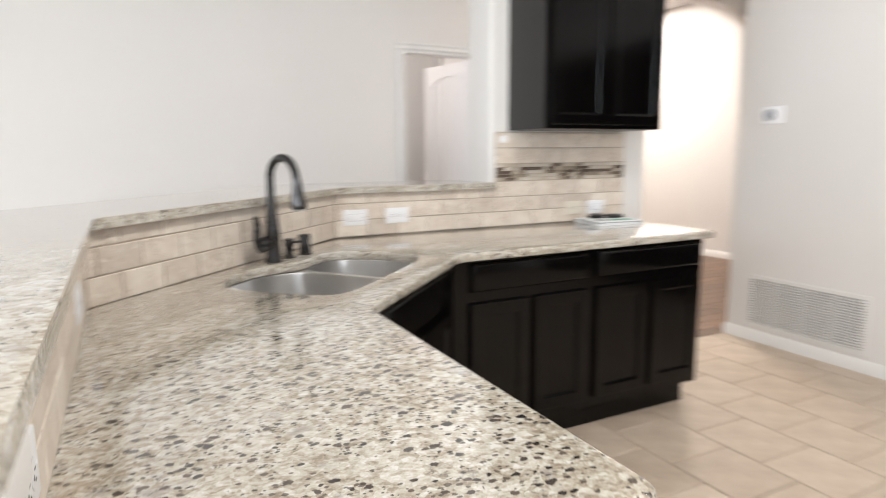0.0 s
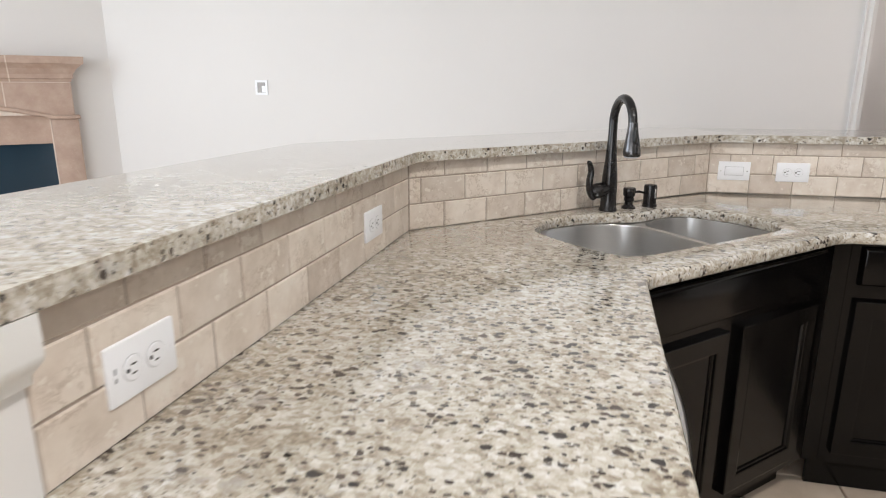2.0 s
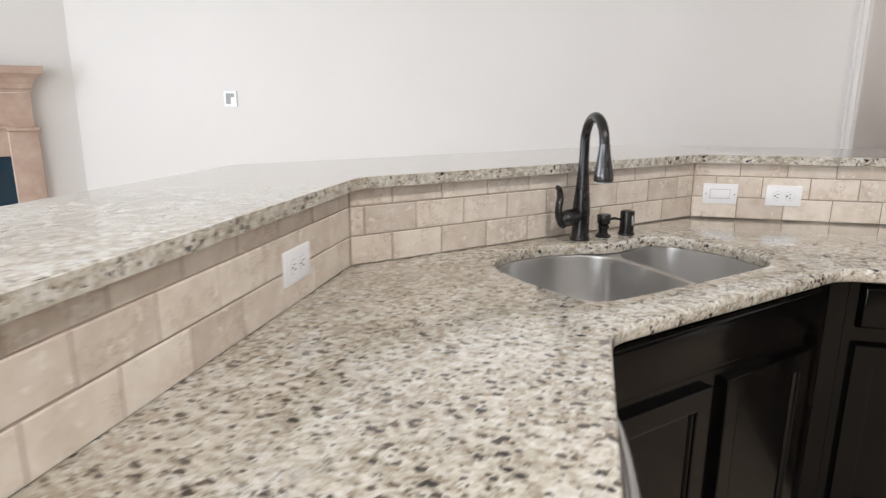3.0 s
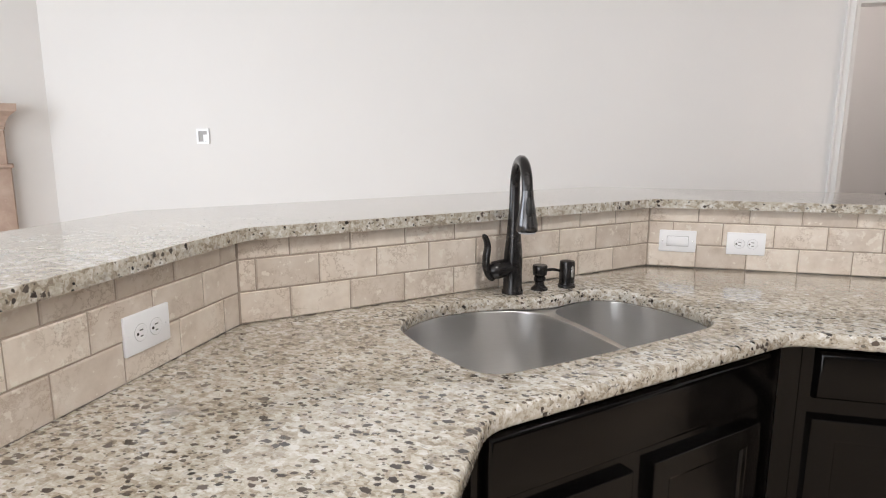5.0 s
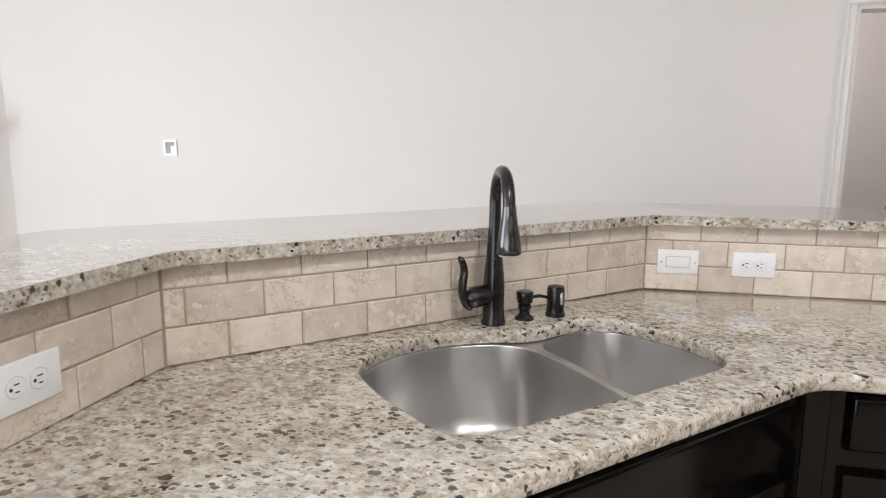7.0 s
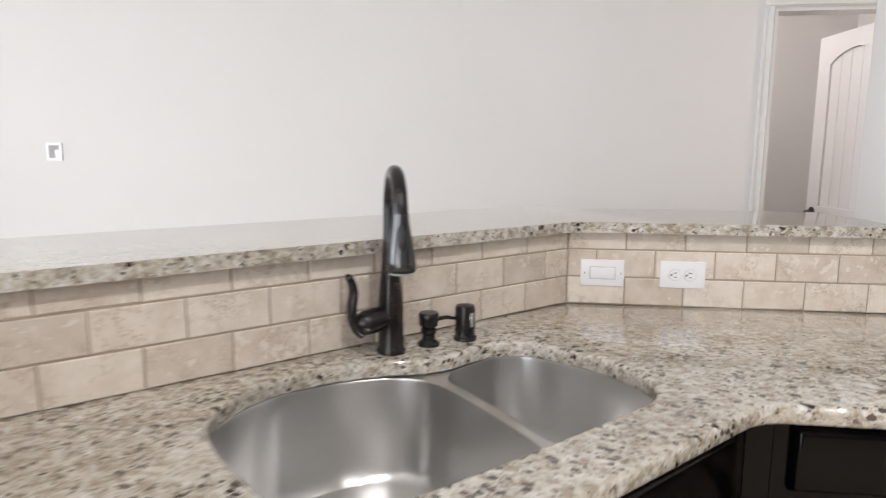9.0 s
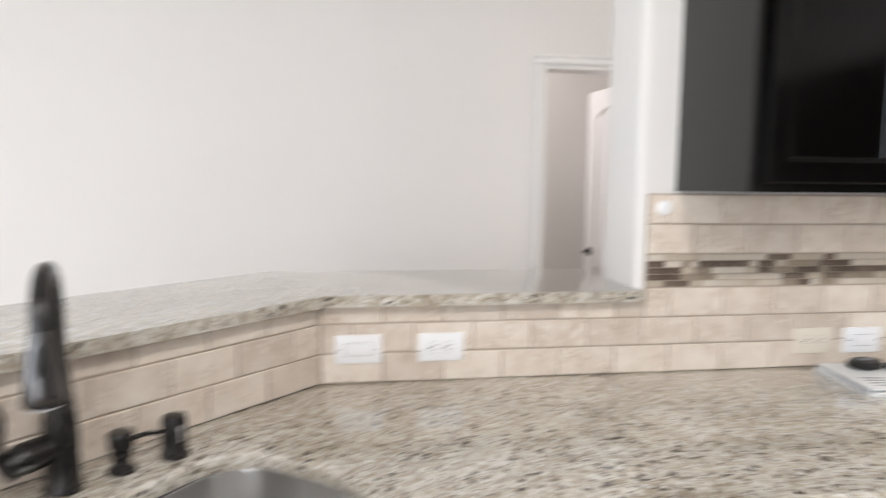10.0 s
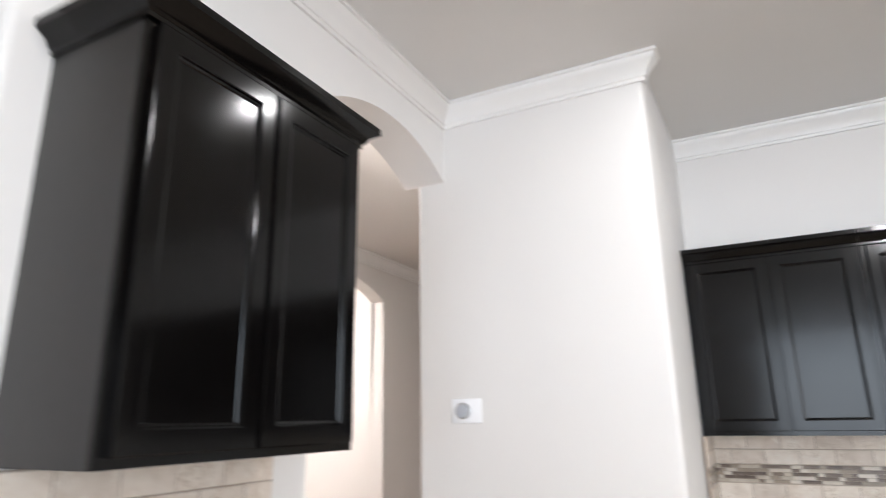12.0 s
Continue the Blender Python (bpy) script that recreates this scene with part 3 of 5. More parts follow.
# door and casing
def casing():
    prof = [(0.0, 0.0), (0.018, 0.0), (0.018, 0.010), (0.011, 0.017), (0.010, 0.036), (0.014, 0.042), (0.006, 0.052), (0.0, 0.052)]
    c = tagged(new("door_casing"), "white painted moulded door casing", kind="structure")
    for sx, x in ((-1, DOOR_X0), (1, DOOR_X1)):
        bm = bmesh.new()
        lo = [bm.verts.new((x + sx * (0.052 - o), LRY - d, FLOOR)) for d, o in prof]
        hi = [bm.verts.new((x + sx * (0.052 - o), LRY - d, DOOR_H)) for d, o in prof]
        n = len(prof)
        for i in range(n):
            bm.faces.new((lo[i], lo[(i + 1) % n], hi[(i + 1) % n], hi[i]))
        bm.faces.new(hi)
        bm.faces.new(lo[::-1])
        part("jamb_casing", bm, M_TRIM, c)
    bm = bmesh.new()
    a = [bm.verts.new((DOOR_X0 - 0.052, LRY - d, DOOR_H + 0.052 - o)) for d, o in prof]
    b = [bm.verts.new((DOOR_X1 + 0.052, LRY - d, DOOR_H + 0.052 - o)) for d, o in prof]
    n = len(prof)
    for i in range(n):
        bm.faces.new((a[i], a[(i + 1) % n], b[(i + 1) % n], b[i]))
    bm.faces.new(a)
    bm.faces.new(b[::-1])
    part("head_casing", bm, M_TRIM, c)
    bm = bmesh.new()
    box(bm, DOOR_X0, DOOR_X0 + 0.018, LRY + 0.002, LRY + 0.118, 0, DOOR_H - 0.018)
    box(bm, DOOR_X1 - 0.018, DOOR_X1, LRY + 0.002, LRY + 0.118, 0, DOOR_H - 0.018)
    box(bm, DOOR_X0, DOOR_X1, LRY + 0.002, LRY + 0.118, DOOR_H - 0.018, DOOR_H)
    part("door_jamb", bm, M_TRIM, c, smooth=False)


casing()


def panel_door():
    """An open door with an eyebrow-topped plank panel over a square one; x runs from the hinge."""
    w, h, t = 0.69, 2.02, 0.035
    d = tagged(new("door_1"), "white panelled door with an arched plank panel, standing open", "door", kind="structure")
    d.matrix_world = Matrix.Translation((DOOR_X1 - 0.022, LRY + 0.112, FLOOR + 0.008)) @ Matrix.Rotation(radians(98), 4, "Z")
    bm = bmesh.new()
    st = 0.115
    # frame around two panels
    top = arch_points(st, w - st, 1.850, 0.070, 14)
    box(bm, 0, st, -t, 0, 0, h)
    box(bm, w - st, w, -t, 0, 0, h)
    box(bm, st, w - st, -t, 0, 0, 0.2)
    box(bm, st, w - st, -t, 0, 0.86, 1.0)
    for y in (0,):
        f = [bm.verts.new((x, -t, z)) for x, z in top] + [bm.verts.new((w - st, -t, h)), bm.verts.new((st, -t, h))]
        g = [bm.verts.new((v.co.x, 0, v.co.z)) for v in f]
        n = len(f)
        for i in range(n):
            bm.faces.new((f[i], f[(i + 1) % n], g[(i + 1) % n], g[i]))
        bm.faces.new(f)
        bm.faces.new(g[::-1])
    part("leaf_frame", bm, M_DOOR, d, smooth=False)
    n = 5
    pw = (w - 2 * st) / n
    for z0, z1 in ((1.0, 1.918), (0.2, 0.86)):
        for i in range(n):
            part("plank", B(st + i * pw + 0.002, st + (i + 1) * pw - 0.002, -t + 0.010, -0.010, z0, z1, 0.0025, 1), M_DOOR, d, smooth=False)
        part("panel_core", B(st, w - st, -t + 0.013, -0.013, z0, z1), M_DOOR, d, smooth=False)
    for side in (-1, 1):
        y = 0 if side > 0 else -t
        bm = bmesh.new()
        lathe(bm, [(0.032, 0), (0.032, 0.004), (0.026, 0.010), (0.012, 0.012), (0.011, 0.045)], 20, Matrix.Translation((w - 0.06, y, 0.96)) @ Matrix.Rotation(radians(-90 * side), 4, "X"))
        tube(bm, [(w - 0.06, y + side * 0.042, 0.96), (w - 0.10, y + side * 0.046, 0.965), (w - 0.16, y + side * 0.045, 0.958)], [0.011, 0.010, 0.008], 10)
        part("lever_handle", bm, M_BRONZE, d, "dark bronze lever handle")


panel_door()

# low-voltage box on the living room wall
wb = thing("recessed_wall_box", "small white recessed cable box in the living room wall", "wall box", Matrix.Translation((-2.03, LRY - 0.001, 1.333)))
bm = bmesh.new()
for x0, x1, z0, z1 in ((-0.05, -0.034, -0.053, 0.053), (0.034, 0.05, -0.053, 0.053), (-0.034, 0.034, 0.037, 0.053), (-0.034, 0.034, -0.053, -0.037)):
    box(bm, x0, x1, -0.009, 0, z0, z1)
part("frame", bm, M_PLATE, wb, smooth=False)
# no real depth here: the sheet's grey paints the recess's shade
part("recess", B(-0.034, 0.034, -0.003, -0.001, -0.037, 0.037), plain("recess_shade_grey", (0.40, 0.39, 0.38), 0.6), wb, "flat grey sheet coloured as a shaded recess", False)
part("connector", B(0.002, 0.032, -0.006, -0.003, -0.036, 0.012, 0.002), M_PLATE, wb, smooth=False)


def on_wall(x, y, z, dx, dy):
    """A frame on a wall: local x to the right along it, y into it, z up."""
    return Matrix(((dx, -dy, 0, x), (dy, dx, 0, y), (0, 0, 1, z), (0, 0, 0, 1)))


# ---- worktops ----
def rounded_slab(poly, z0, z1, r, round_test, corner=None):
    bm = prism(poly, z0, z1)
    if corner:
        for test, rad in corner:
            bevel_edges(bm, lambda a, b: abs(a.x - b.x) < 1e-5 and abs(a.y - b.y) < 1e-5 and test(a), rad, 6)
    bevel_edges(bm, lambda a, b: abs(a.z - b.z) < 1e-5 and round_test(a, b), r, 4)
    return bm


E_X, E_Y, END_Y, END_X = 0.57, 1.85, 0.275, 2.575
p = AB + BNRM * 0.678
q1 = p + BDIR * ((E_X - p.x) / BDIR.x)
q2 = p + BDIR * ((E_Y - p.y) / BDIR.y)
inner = offset_legs(-0.011, END_Y, END_X)
counter_poly = inner + [(END_X, E_Y), (q2.x, q2.y), (q1.x, q1.y), (E_X, END_Y)]

# outline of the sink opening on the sink leg: along, out from the tiles
SINK = [(0.312, 0.500), (0.345, 0.540), (0.42, 0.552), (0.55, 0.557), (0.72, 0.559), (0.89, 0.557), (0.956, 0.545), (1.005, 0.505), (1.032, 0.43), (1.038, 0.355), (1.028, 0.29), (1.002, 0.205), (0.945, 0.163), (0.88, 0.160), (0.815, 0.165), (0.75, 0.152), (0.69, 0.122), (0.62, 0.096), (0.54, 0.086), (0.45, 0.092), (0.367, 0.138), (0.314, 0.205), (0.298, 0.32), (0.302, 0.42)]
hole = [M_B @ Vector((s.x, s.y, 0)) for s in spline([(a, b, 0) for a, b in SINK], 5, True)]


def slab_with_hole(poly, ring, z0, z1, r, corner):
    """A stone slab with eased edges and one opening."""
    bm = bmesh.new()
    outer = [Vector((x, y)) for x, y in poly]

    def inset(pts, d, i):
        m = len(pts)
        a, b, c = pts[i - 1], pts[i], pts[(i + 1) % m]
        n1 = Vector(((b - a).y, -(b - a).x)).normalized()
        n2 = Vector(((c - b).y, -(c - b).x)).normalized()
        v = n1 + n2
        return b - v * (2 * d / v.length_squared)

    def signed(pts):
        return sum(pts[i - 1].x * pts[i].y - pts[i].x * pts[i - 1].y for i in range(len(pts)))

    if signed(outer) < 0:
        outer.reverse()
    inner_ring = [Vector((v.x, v.y)) for v in ring]
    if signed(inner_ring) > 0:
        inner_ring.reverse()
    steps = [(r * (1 - math.cos(radians(a))), z1 - r + r * math.sin(radians(a))) for a in (90, 67, 45, 22, 0)]
    low = [(r * (1 - math.cos(radians(a))), z0 + r - r * math.sin(radians(a))) for a in (0, 30, 60, 90)]
    levels = steps + [(d, z) for d, z in low if z < z1 - r - 1e-6]

    def skin(pts):
        rings = []
        for d, z in levels:
            rings.append([bm.verts.new((*inset(pts, d, i), z)) for i in range(len(pts))])
        for a, b in zip(rings, rings[1:]):
            for i in range(len(pts)):
                bm.faces.new((a[i], a[(i + 1) % len(pts)], b[(i + 1) % len(pts)], b[i]))
        return rings[0], rings[-1]

    t1, b1 = skin(outer)
    t2, b2 = skin(inner_ring)
    for ra, rb in ((t1, t2), (b1, b2)):
        es = [bm.edges.get((rr[i], rr[(i + 1) % len(rr)])) for rr in (ra, rb) for i in range(len(rr))]
        bmesh.ops.triangle_fill(bm, edges=es, use_beauty=True)
    return bm


def soften(poly, corners, r):
    """Rounds the named corners of a plan outline."""
    out = []
    m = len(poly)
    for i, (x, y) in enumerate(poly):
        if i not in corners:
            out.append((x, y))
            continue
        rr = r if not isinstance(corners, dict) else corners[i]
        b, a, c = Vector((x, y)), Vector(poly[i - 1]), Vector(poly[(i + 1) % m])
        u, w = (a - b).normalized(), (c - b).normalized()
        for k in range(7):
            t = k / 6
            pnt = (b + u * rr) * (1 - t) ** 2 + b * 2 * t * (1 - t) + (b + w * rr) * t ** 2
            out.append((pnt.x, pnt.y))
    return out


top = thing("granite_countertop", "polished cream granite countertop with dark flecks and a sink cutout", "countertop")
part("slab", slab_with_hole(soften(counter_poly, {0: 0.028, 4: 0.03, 5: 0.05, 6: 0.05, 7: 0.03}, 0.03), hole, COUNTER - 0.036, COUNTER, 0.010, None), M_GRANITE, top)

bar_front = offset_legs(0.032, 0.158, 1.735)
bar_back = offset_legs(-0.428, 0.158, 1.735)
bar_poly = bar_front[:3] + [(1.735, CY - 0.032), (1.735, WY0 - 0.002), (WX0 - 0.002, WY0 - 0.002), (WX0 - 0.002, bar_back[3][1])] + [bar_back[2], bar_back[1], bar_back[0]]
bar_poly = soften(bar_poly, {0: 0.035, 1: 0.02, 2: 0.012, 3: 0.012, 8: 0.04, 7: 0.04, 9: 0.035}, 0.03)
bar = thing("granite_bar_top", "polished cream granite raised bar top on the low wall", "bar top")
bmb = prism(bar_poly, BAR0, BAR1)
bevel_edges(bmb, lambda a, b: abs(a.z - b.z) < 1e-5, 0.0140, 8)
part("slab", bmb, M_GRANITE, bar)

# ---- sink ----
sink = thing("double_bowl_sink", "brushed stainless undermount sink with two bowls", "sink")


def bowl(outline, depth, drain):
    pts = spline([(a, b, 0) for a, b in outline], 6, True)
    c = sum(pts, Vector()) / len(pts)
    levels = [(1.0, 0.0, 0.0), (0.998, 0.0, -0.0008), (0.9965, 0, -0.003), (0.995, 0, -0.008), (0.970, 0, -depth * 0.55), (0.962, 0, -depth * 0.80), (0.945, 0, -depth * 0.90), (0.905, 0, -depth * 0.965), (0.83, 0, -depth * 0.99), (0.3, 0, -depth * 1.0), (0.09, 0, -depth * 1.015)]
    bm = bmesh.new()
    rings = []
    for k, _, dz in levels:
        rings.append([bm.verts.new(M_B @ Vector((c.x + (p.x - c.x) * k, c.y + (p.y - c.y) * k, 0.8775 + dz))) for p in pts])
    for a, b in zip(rings, rings[1:]):
        for i in range(len(pts)):
            bm.faces.new((a[i], a[(i + 1) % len(pts)], b[(i + 1) % len(pts)], b[i]))
    bm.faces.new(rings[-1])
    return bm, c


LEFT = [(0.304, 0.500), (0.342, 0.552), (0.45, 0.566), (0.60, 0.570), (0.690, 0.556), (0.718, 0.50), (0.735, 0.40), (0.750, 0.28), (0.748, 0.19), (0.706, 0.130), (0.62, 0.088), (0.54, 0.077), (0.45, 0.083), (0.361, 0.131), (0.304, 0.200), (0.289, 0.32), (0.293, 0.42)]
RIGHT = [(0.741, 0.500), (0.768, 0.556), (0.86, 0.570), (0.94, 0.566), (0.995, 0.546), (1.022, 0.50), (1.044, 0.42), (1.047, 0.35), (1.036, 0.28), (1.010, 0.196), (0.948, 0.153), (0.88, 0.154), (0.816, 0.168), (0.780, 0.205), (0.772, 0.28), (0.757, 0.40)]
for nm, outline, depth in (("large_bowl", LEFT, 0.215), ("small_bowl", RIGHT, 0.185)):
    bm, c = bowl(outline, depth, None)
    bw = part(nm, bm, M_STEEL, sink)
    cc = M_B @ Vector((c.x, c.y, 0))
    bm = bmesh.new()
    lathe(bm, [(0.056, 0.0), (0.055, 0.004), (0.047, 0.005), (0.042, -0.004), (0.020, -0.006), (0.0185, 0.004), (0.004, 0.006)], 28, Matrix.Translation((cc.x, cc.y, 0.8775 - depth * 1.0 + 0.001)))
    part("drain_basket", bm, M_STEEL, bw, "polished steel drain basket")
# flange and divider between the bowls, under the stone
bm = bmesh.new()
scx, scy = sum(a for a, b in SINK) / len(SINK), sum(b for a, b in SINK) / len(SINK)
outl = spline([(scx + (a - scx) * 1.09, scy + (b - scy) * 1.12, 0) for a, b in SINK], 5, True)
ringo = [bm.verts.new(M_B @ Vector((p.x, p.y, 0.877))) for p in outl]
es = [bm.edges.new((ringo[i], ringo[(i + 1) % len(ringo)])) for i in range(len(ringo))]
for outline in (LEFT, RIGHT):
    rp = spline([(a, b, 0) for a, b in outline], 6, True)
    cen = sum(rp, Vector()) / len(rp)
    rv = [bm.verts.new(M_B @ Vector((cen.x + (p.x - cen.x), cen.y + (p.y - cen.y), 0.877))) for p in rp]
    es += [bm.edges.new((rv[i], rv[(i + 1) % len(rv)])) for i in range(len(rv))]
bmesh.ops.triangle_fill(bm, edges=es, use_beauty=True)
part("flange", bm, M_STEEL, sink)

# ---- faucet and its companions ----
FS, FD = 0.727, 0.076
fc = M_B @ Vector((FS, FD, COUNTER))
UP = Vector((0, 0, 1))
OUT = Vector((BNRM.x, BNRM.y, 0))
ALONG = Vector((BDIR.x, BDIR.y, 0))
# the spout leans out over the large bowl
SP = Vector((0.315, -0.949, 0)).normalized()
faucet = thing("kitchen_faucet", "dark bronze gooseneck pull-down faucet behind the sink", "faucet", Matrix.Translation(fc))
bm = bmesh.new()
lathe(bm, [(0.030, 0.0), (0.030, 0.006), (0.0265, 0.012), (0.0255, 0.06), (0.0262, 0.095), (0.024, 0.125), (0.019, 0.175), (0.0155, 0.225), (0.0142, 0.255)], 28)
part("body", bm, M_BRONZE, faucet)
bm = bmesh.new()
R = 0.0845
neck = [UP * 0.25, UP * 0.272, UP * 0.295]
neck += [UP * (0.295) + SP * (R - R * math.cos(radians(a))) + UP * (R * 0.90 * math.sin(radians(a))) for a in range(12, 181, 12)]
neck += [SP * (2 * R + 0.001) + UP * 0.288]
tube(bm, neck, [0.0142] * 3 + [0.0138] * (len(neck) - 4) + [0.0142], 20)
part("gooseneck", bm, M_BRONZE, faucet)
bm = bmesh.new()
tip = SP * (2 * R + 0.003)
tube(bm, [tip + UP * 0.302, tip + UP * 0.290, tip + UP * 0.270 + SP * 0.001, tip + UP * 0.248 + SP * 0.003, tip + UP * 0.218 + SP * 0.005, tip + UP * 0.204 + SP * 0.006, tip + UP * 0.201 + SP * 0.006], [0.0143, 0.0150, 0.0178, 0.0215, 0.0258, 0.0265, 0.0240], 24)
head = part("spray_head", bm, M_GUN, faucet, "satin gunmetal spray head")
bm = bmesh.new()
tube(bm, [tip + SP * 0.0165 + UP * 0.284, tip + SP * 0.0185 + UP * 0.275, tip + SP * 0.0225 + UP * 0.261, tip + SP * 0.0262 + UP * 0.247, tip + SP * 0.0272 + UP * 0.241], [0.003, 0.0065, 0.0080, 0.0065, 0.003], 14)
part("spray_button", bm, M_SLOT, head, "black rubber spray button")
part("nozzle", lathe(bmesh.new(), [(0.021, 0.0), (0.021, -0.004), (0.017, -0.005)], 22, Matrix.Translation(tip + SP * 0.006 + UP * 0.201)), M_GAP, head, "grey rubber spray nozzle")
bm = bmesh.new()
hd = (-ALONG * 0.99 - OUT * 0.05).normalized()
tube(bm, [hd * 0.008 + UP * 0.078, hd * 0.026 + UP * 0.075, hd * 0.044 + UP * 0.072, hd * 0.060 + UP * 0.070, hd * 0.072 + UP * 0.068, hd * 0.079 + UP * 0.066], [0.021, 0.0235, 0.0255, 0.0250, 0.0200, 0.0110], 24)
part("handle_hub", bm, M_BRONZE, faucet)
bm = bmesh.new()
lev = spline([hd * 0.066 + UP * 0.046, hd * 0.079 + UP * 0.058, hd * 0.088 + UP * 0.082, hd * 0.088 + UP * 0.110, hd * 0.084 + UP * 0.135, hd * 0.089 + UP * 0.158, hd * 0.098 + UP * 0.172], 5)
tube(bm, lev, [0.0105 + 0.0028 * math.sin(math.pi * i / (len(lev) - 5)) for i in range(len(lev) - 4)] + [0.0105, 0.009, 0.007, 0.004], 14, 0.7)
part("lever", bm, M_BRONZE, faucet)

c1 = M_B @ Vector((0.817, 0.085, COUNTER))
soap = thing("soap_dispenser", "short dark bronze soap dispenser beside the faucet", "soap dispenser", Matrix.Translation(c1))
part("collar", lathe(bmesh.new(), [(0.024, 0), (0.024, 0.005), (0.019, 0.009), (0.014, 0.014), (0.0135, 0.024), (0.017, 0.028), (0.017, 0.036), (0.013, 0.04)], 24), M_BRONZE, soap)
part("pump_head", lathe(bmesh.new(), [(0.014, 0.04), (0.0195, 0.044), (0.0205, 0.056), (0.0215, 0.068), (0.019, 0.072), (0.004, 0.073)], 24), M_BRONZE, soap)
bm = bmesh.new()
tube(bm, [ALONG * 0.012 + UP * 0.054, ALONG * 0.045 + UP * 0.055 + OUT * 0.004, ALONG * 0.068 + UP * 0.049 + OUT * 0.006], [0.0048, 0.0044, 0.004], 12)
part("spout", bm, M_BRONZE, soap)
c2 = M_B @ Vector((0.907, 0.099, COUNTER))
gap = thing("air_gap_cap", "dark bronze air gap cap beside the soap dispenser", "air gap", Matrix.Translation(c2))
part("cap", lathe(bmesh.new(), [(0.0255, 0), (0.0255, 0.007), (0.0225, 0.010), (0.0225, 0.070), (0.0205, 0.077), (0.005, 0.080)], 28), M_BRONZE, gap)
bm = bmesh.new()
box(bm, -0.004, 0.004, -0.0016, 0.0016, -0.016, 0.016, 0.001, 1, Matrix.Translation(OUT * 0.0224 + UP * 0.048) @ Matrix.Rotation(math.atan2(ALONG.y, ALONG.x), 4, "Z"))
part("vent_slot", bm, M_SILVER, gap, "light vent slot")


# ---- cabinets ----
def cabinet_front(name, w, h, parent, m, t=0.019, frame_w=0.047, raised=False):
    """A shaker-like front with a stepped recessed panel; local x right, y into the cabinet."""
    bm = bmesh.new()
    f = frame_w
    rings = []
    for o, y in ((0, 0), (0, -t + 0.003), (0.0009, -t + 0.0009), (0.003, -t), (f, -t), (f, -t + 0.004)):
        rings.append([bm.verts.new(v) for v in ((o, y, o), (w - o, y, o), (w - o, y, h - o), (o, y, h - o))])
    for a, b in zip(rings, rings[1:]):
        for i in range(4):
            bm.faces.new((a[i], a[(i + 1) % 4], b[(i + 1) % 4], b[i]))
    bm.faces.new(rings[0])
    ob = part(name, bm, M_CAB, parent, smooth=False)
    ob.matrix_local = m
    bm = bmesh.new()
    # moulded step and recessed panel
    lv = [(0.0, -t), (0.004, -t + 0.001), (0.006, -t + 0.006), (0.011, -t + 0.0075), (0.013, -t + 0.011)]
    rings = []
    for o, y in lv:
        a = f - 0.0005 + o
        rings.append([bm.verts.new(v) for v in ((a, y, a), (w - a, y, a), (w - a, y, h - a), (a, y, h - a))])
    for a, b in zip(rings, rings[1:]):
        for i in range(4):
            bm.faces.new((a[i], a[(i + 1) % 4], b[(i + 1) % 4], b[i]))
    bm.faces.new(rings[-1])
    pn = part("panel", bm, M_CAB, ob, smooth=False)
    return ob


def slab_front(name, w, h, parent, m, t=0.019):
    bm = B(0, w, -t, 0, 0, h)
    bevel_edges(bm, lambda a, b: abs(a.y + t) < 1e-5 and abs(b.y + t) < 1e-5, 0.015, 4)
    ob = part(name, bm, M_CAB, parent)
    ob.matrix_local = m
    return ob


def base_cabinet(label, m, w, depth, doors, drawer=True, toe=0.15, side_end=False, group="base cabinets"):
    """Face frame at local y=0, carcass behind it."""
    c = thing("base_cabinet", label, "cabinet", m, group)
    top_z = COUNTER - 0.037
    part("carcass", B(0.0, w, 0.002, depth, toe, top_z), M_CAB, c, smooth=False)
    part("toe_kick", B(0.0, w, 0.085, 0.10, FLOOR, toe), M_CAB, c, smooth=False)
    g = 0.027
    if drawer:
        slab_front("drawer_front", w - 2 * g, 0.117, c, Matrix.Translation((g, 0, 0.748)))
    dh = 0.702 - 0.19
    dw = (w - 2 * g - (doors - 1) * 0.03) / doors
    for i in range(doors):
        cabinet_front("door", dw, dh, c, Matrix.Translation((g + i * (dw + 0.03), 0, 0.19)))
    return c


CF = 1.893                                   # cabinet faces along the last leg
bcorner = AB + BNRM * 0.642
# sink leg face runs between the faces of the two straight legs
t1 = (0.54 - bcorner.x) / BDIR.x
t2 = (CF - bcorner.y) / BDIR.y
f1, f2 = bcorner + BDIR * t1, bcorner + BDIR * t2
sink_w = (f2 - f1).length
sc = thing("sink_base_cabinet", "espresso-black sink cabinet with a false drawer front and two doors", "cabinet", on_wall(f1.x, f1.y, 0, BDIR.x, BDIR.y), "base cabinets")
part("face_frame", B(0.0, sink_w, 0.001, 0.02, 0.15, COUNTER - 0.037), M_CAB, sc, smooth=False)
part("toe_kick", B(0.02, sink_w + 0.03, 0.085, 0.10, FLOOR, 0.15), M_CAB, sc, smooth=False)
slab_front("drawer_front", 0.792, 0.127, sc, Matrix.Translation((0.018, 0, 0.736)))
for x0, dw in ((0.030, 0.341), (0.430, 0.360)):
    cabinet_front("door", dw, 0.512, sc, Matrix.Translation((x0, 0, 0.19)))
post = thing("corner_filler", "espresso-black filler strip between the sink and side cabinets", "cabinet filler", Matrix.Translation((f2.x, CF, 0)))
part("strip", B(0.0, 0.044, 0.0, 0.02, 0.15, COUNTER - 0.037), M_CAB, post, smooth=False)
X1 = f2.x + 0.046
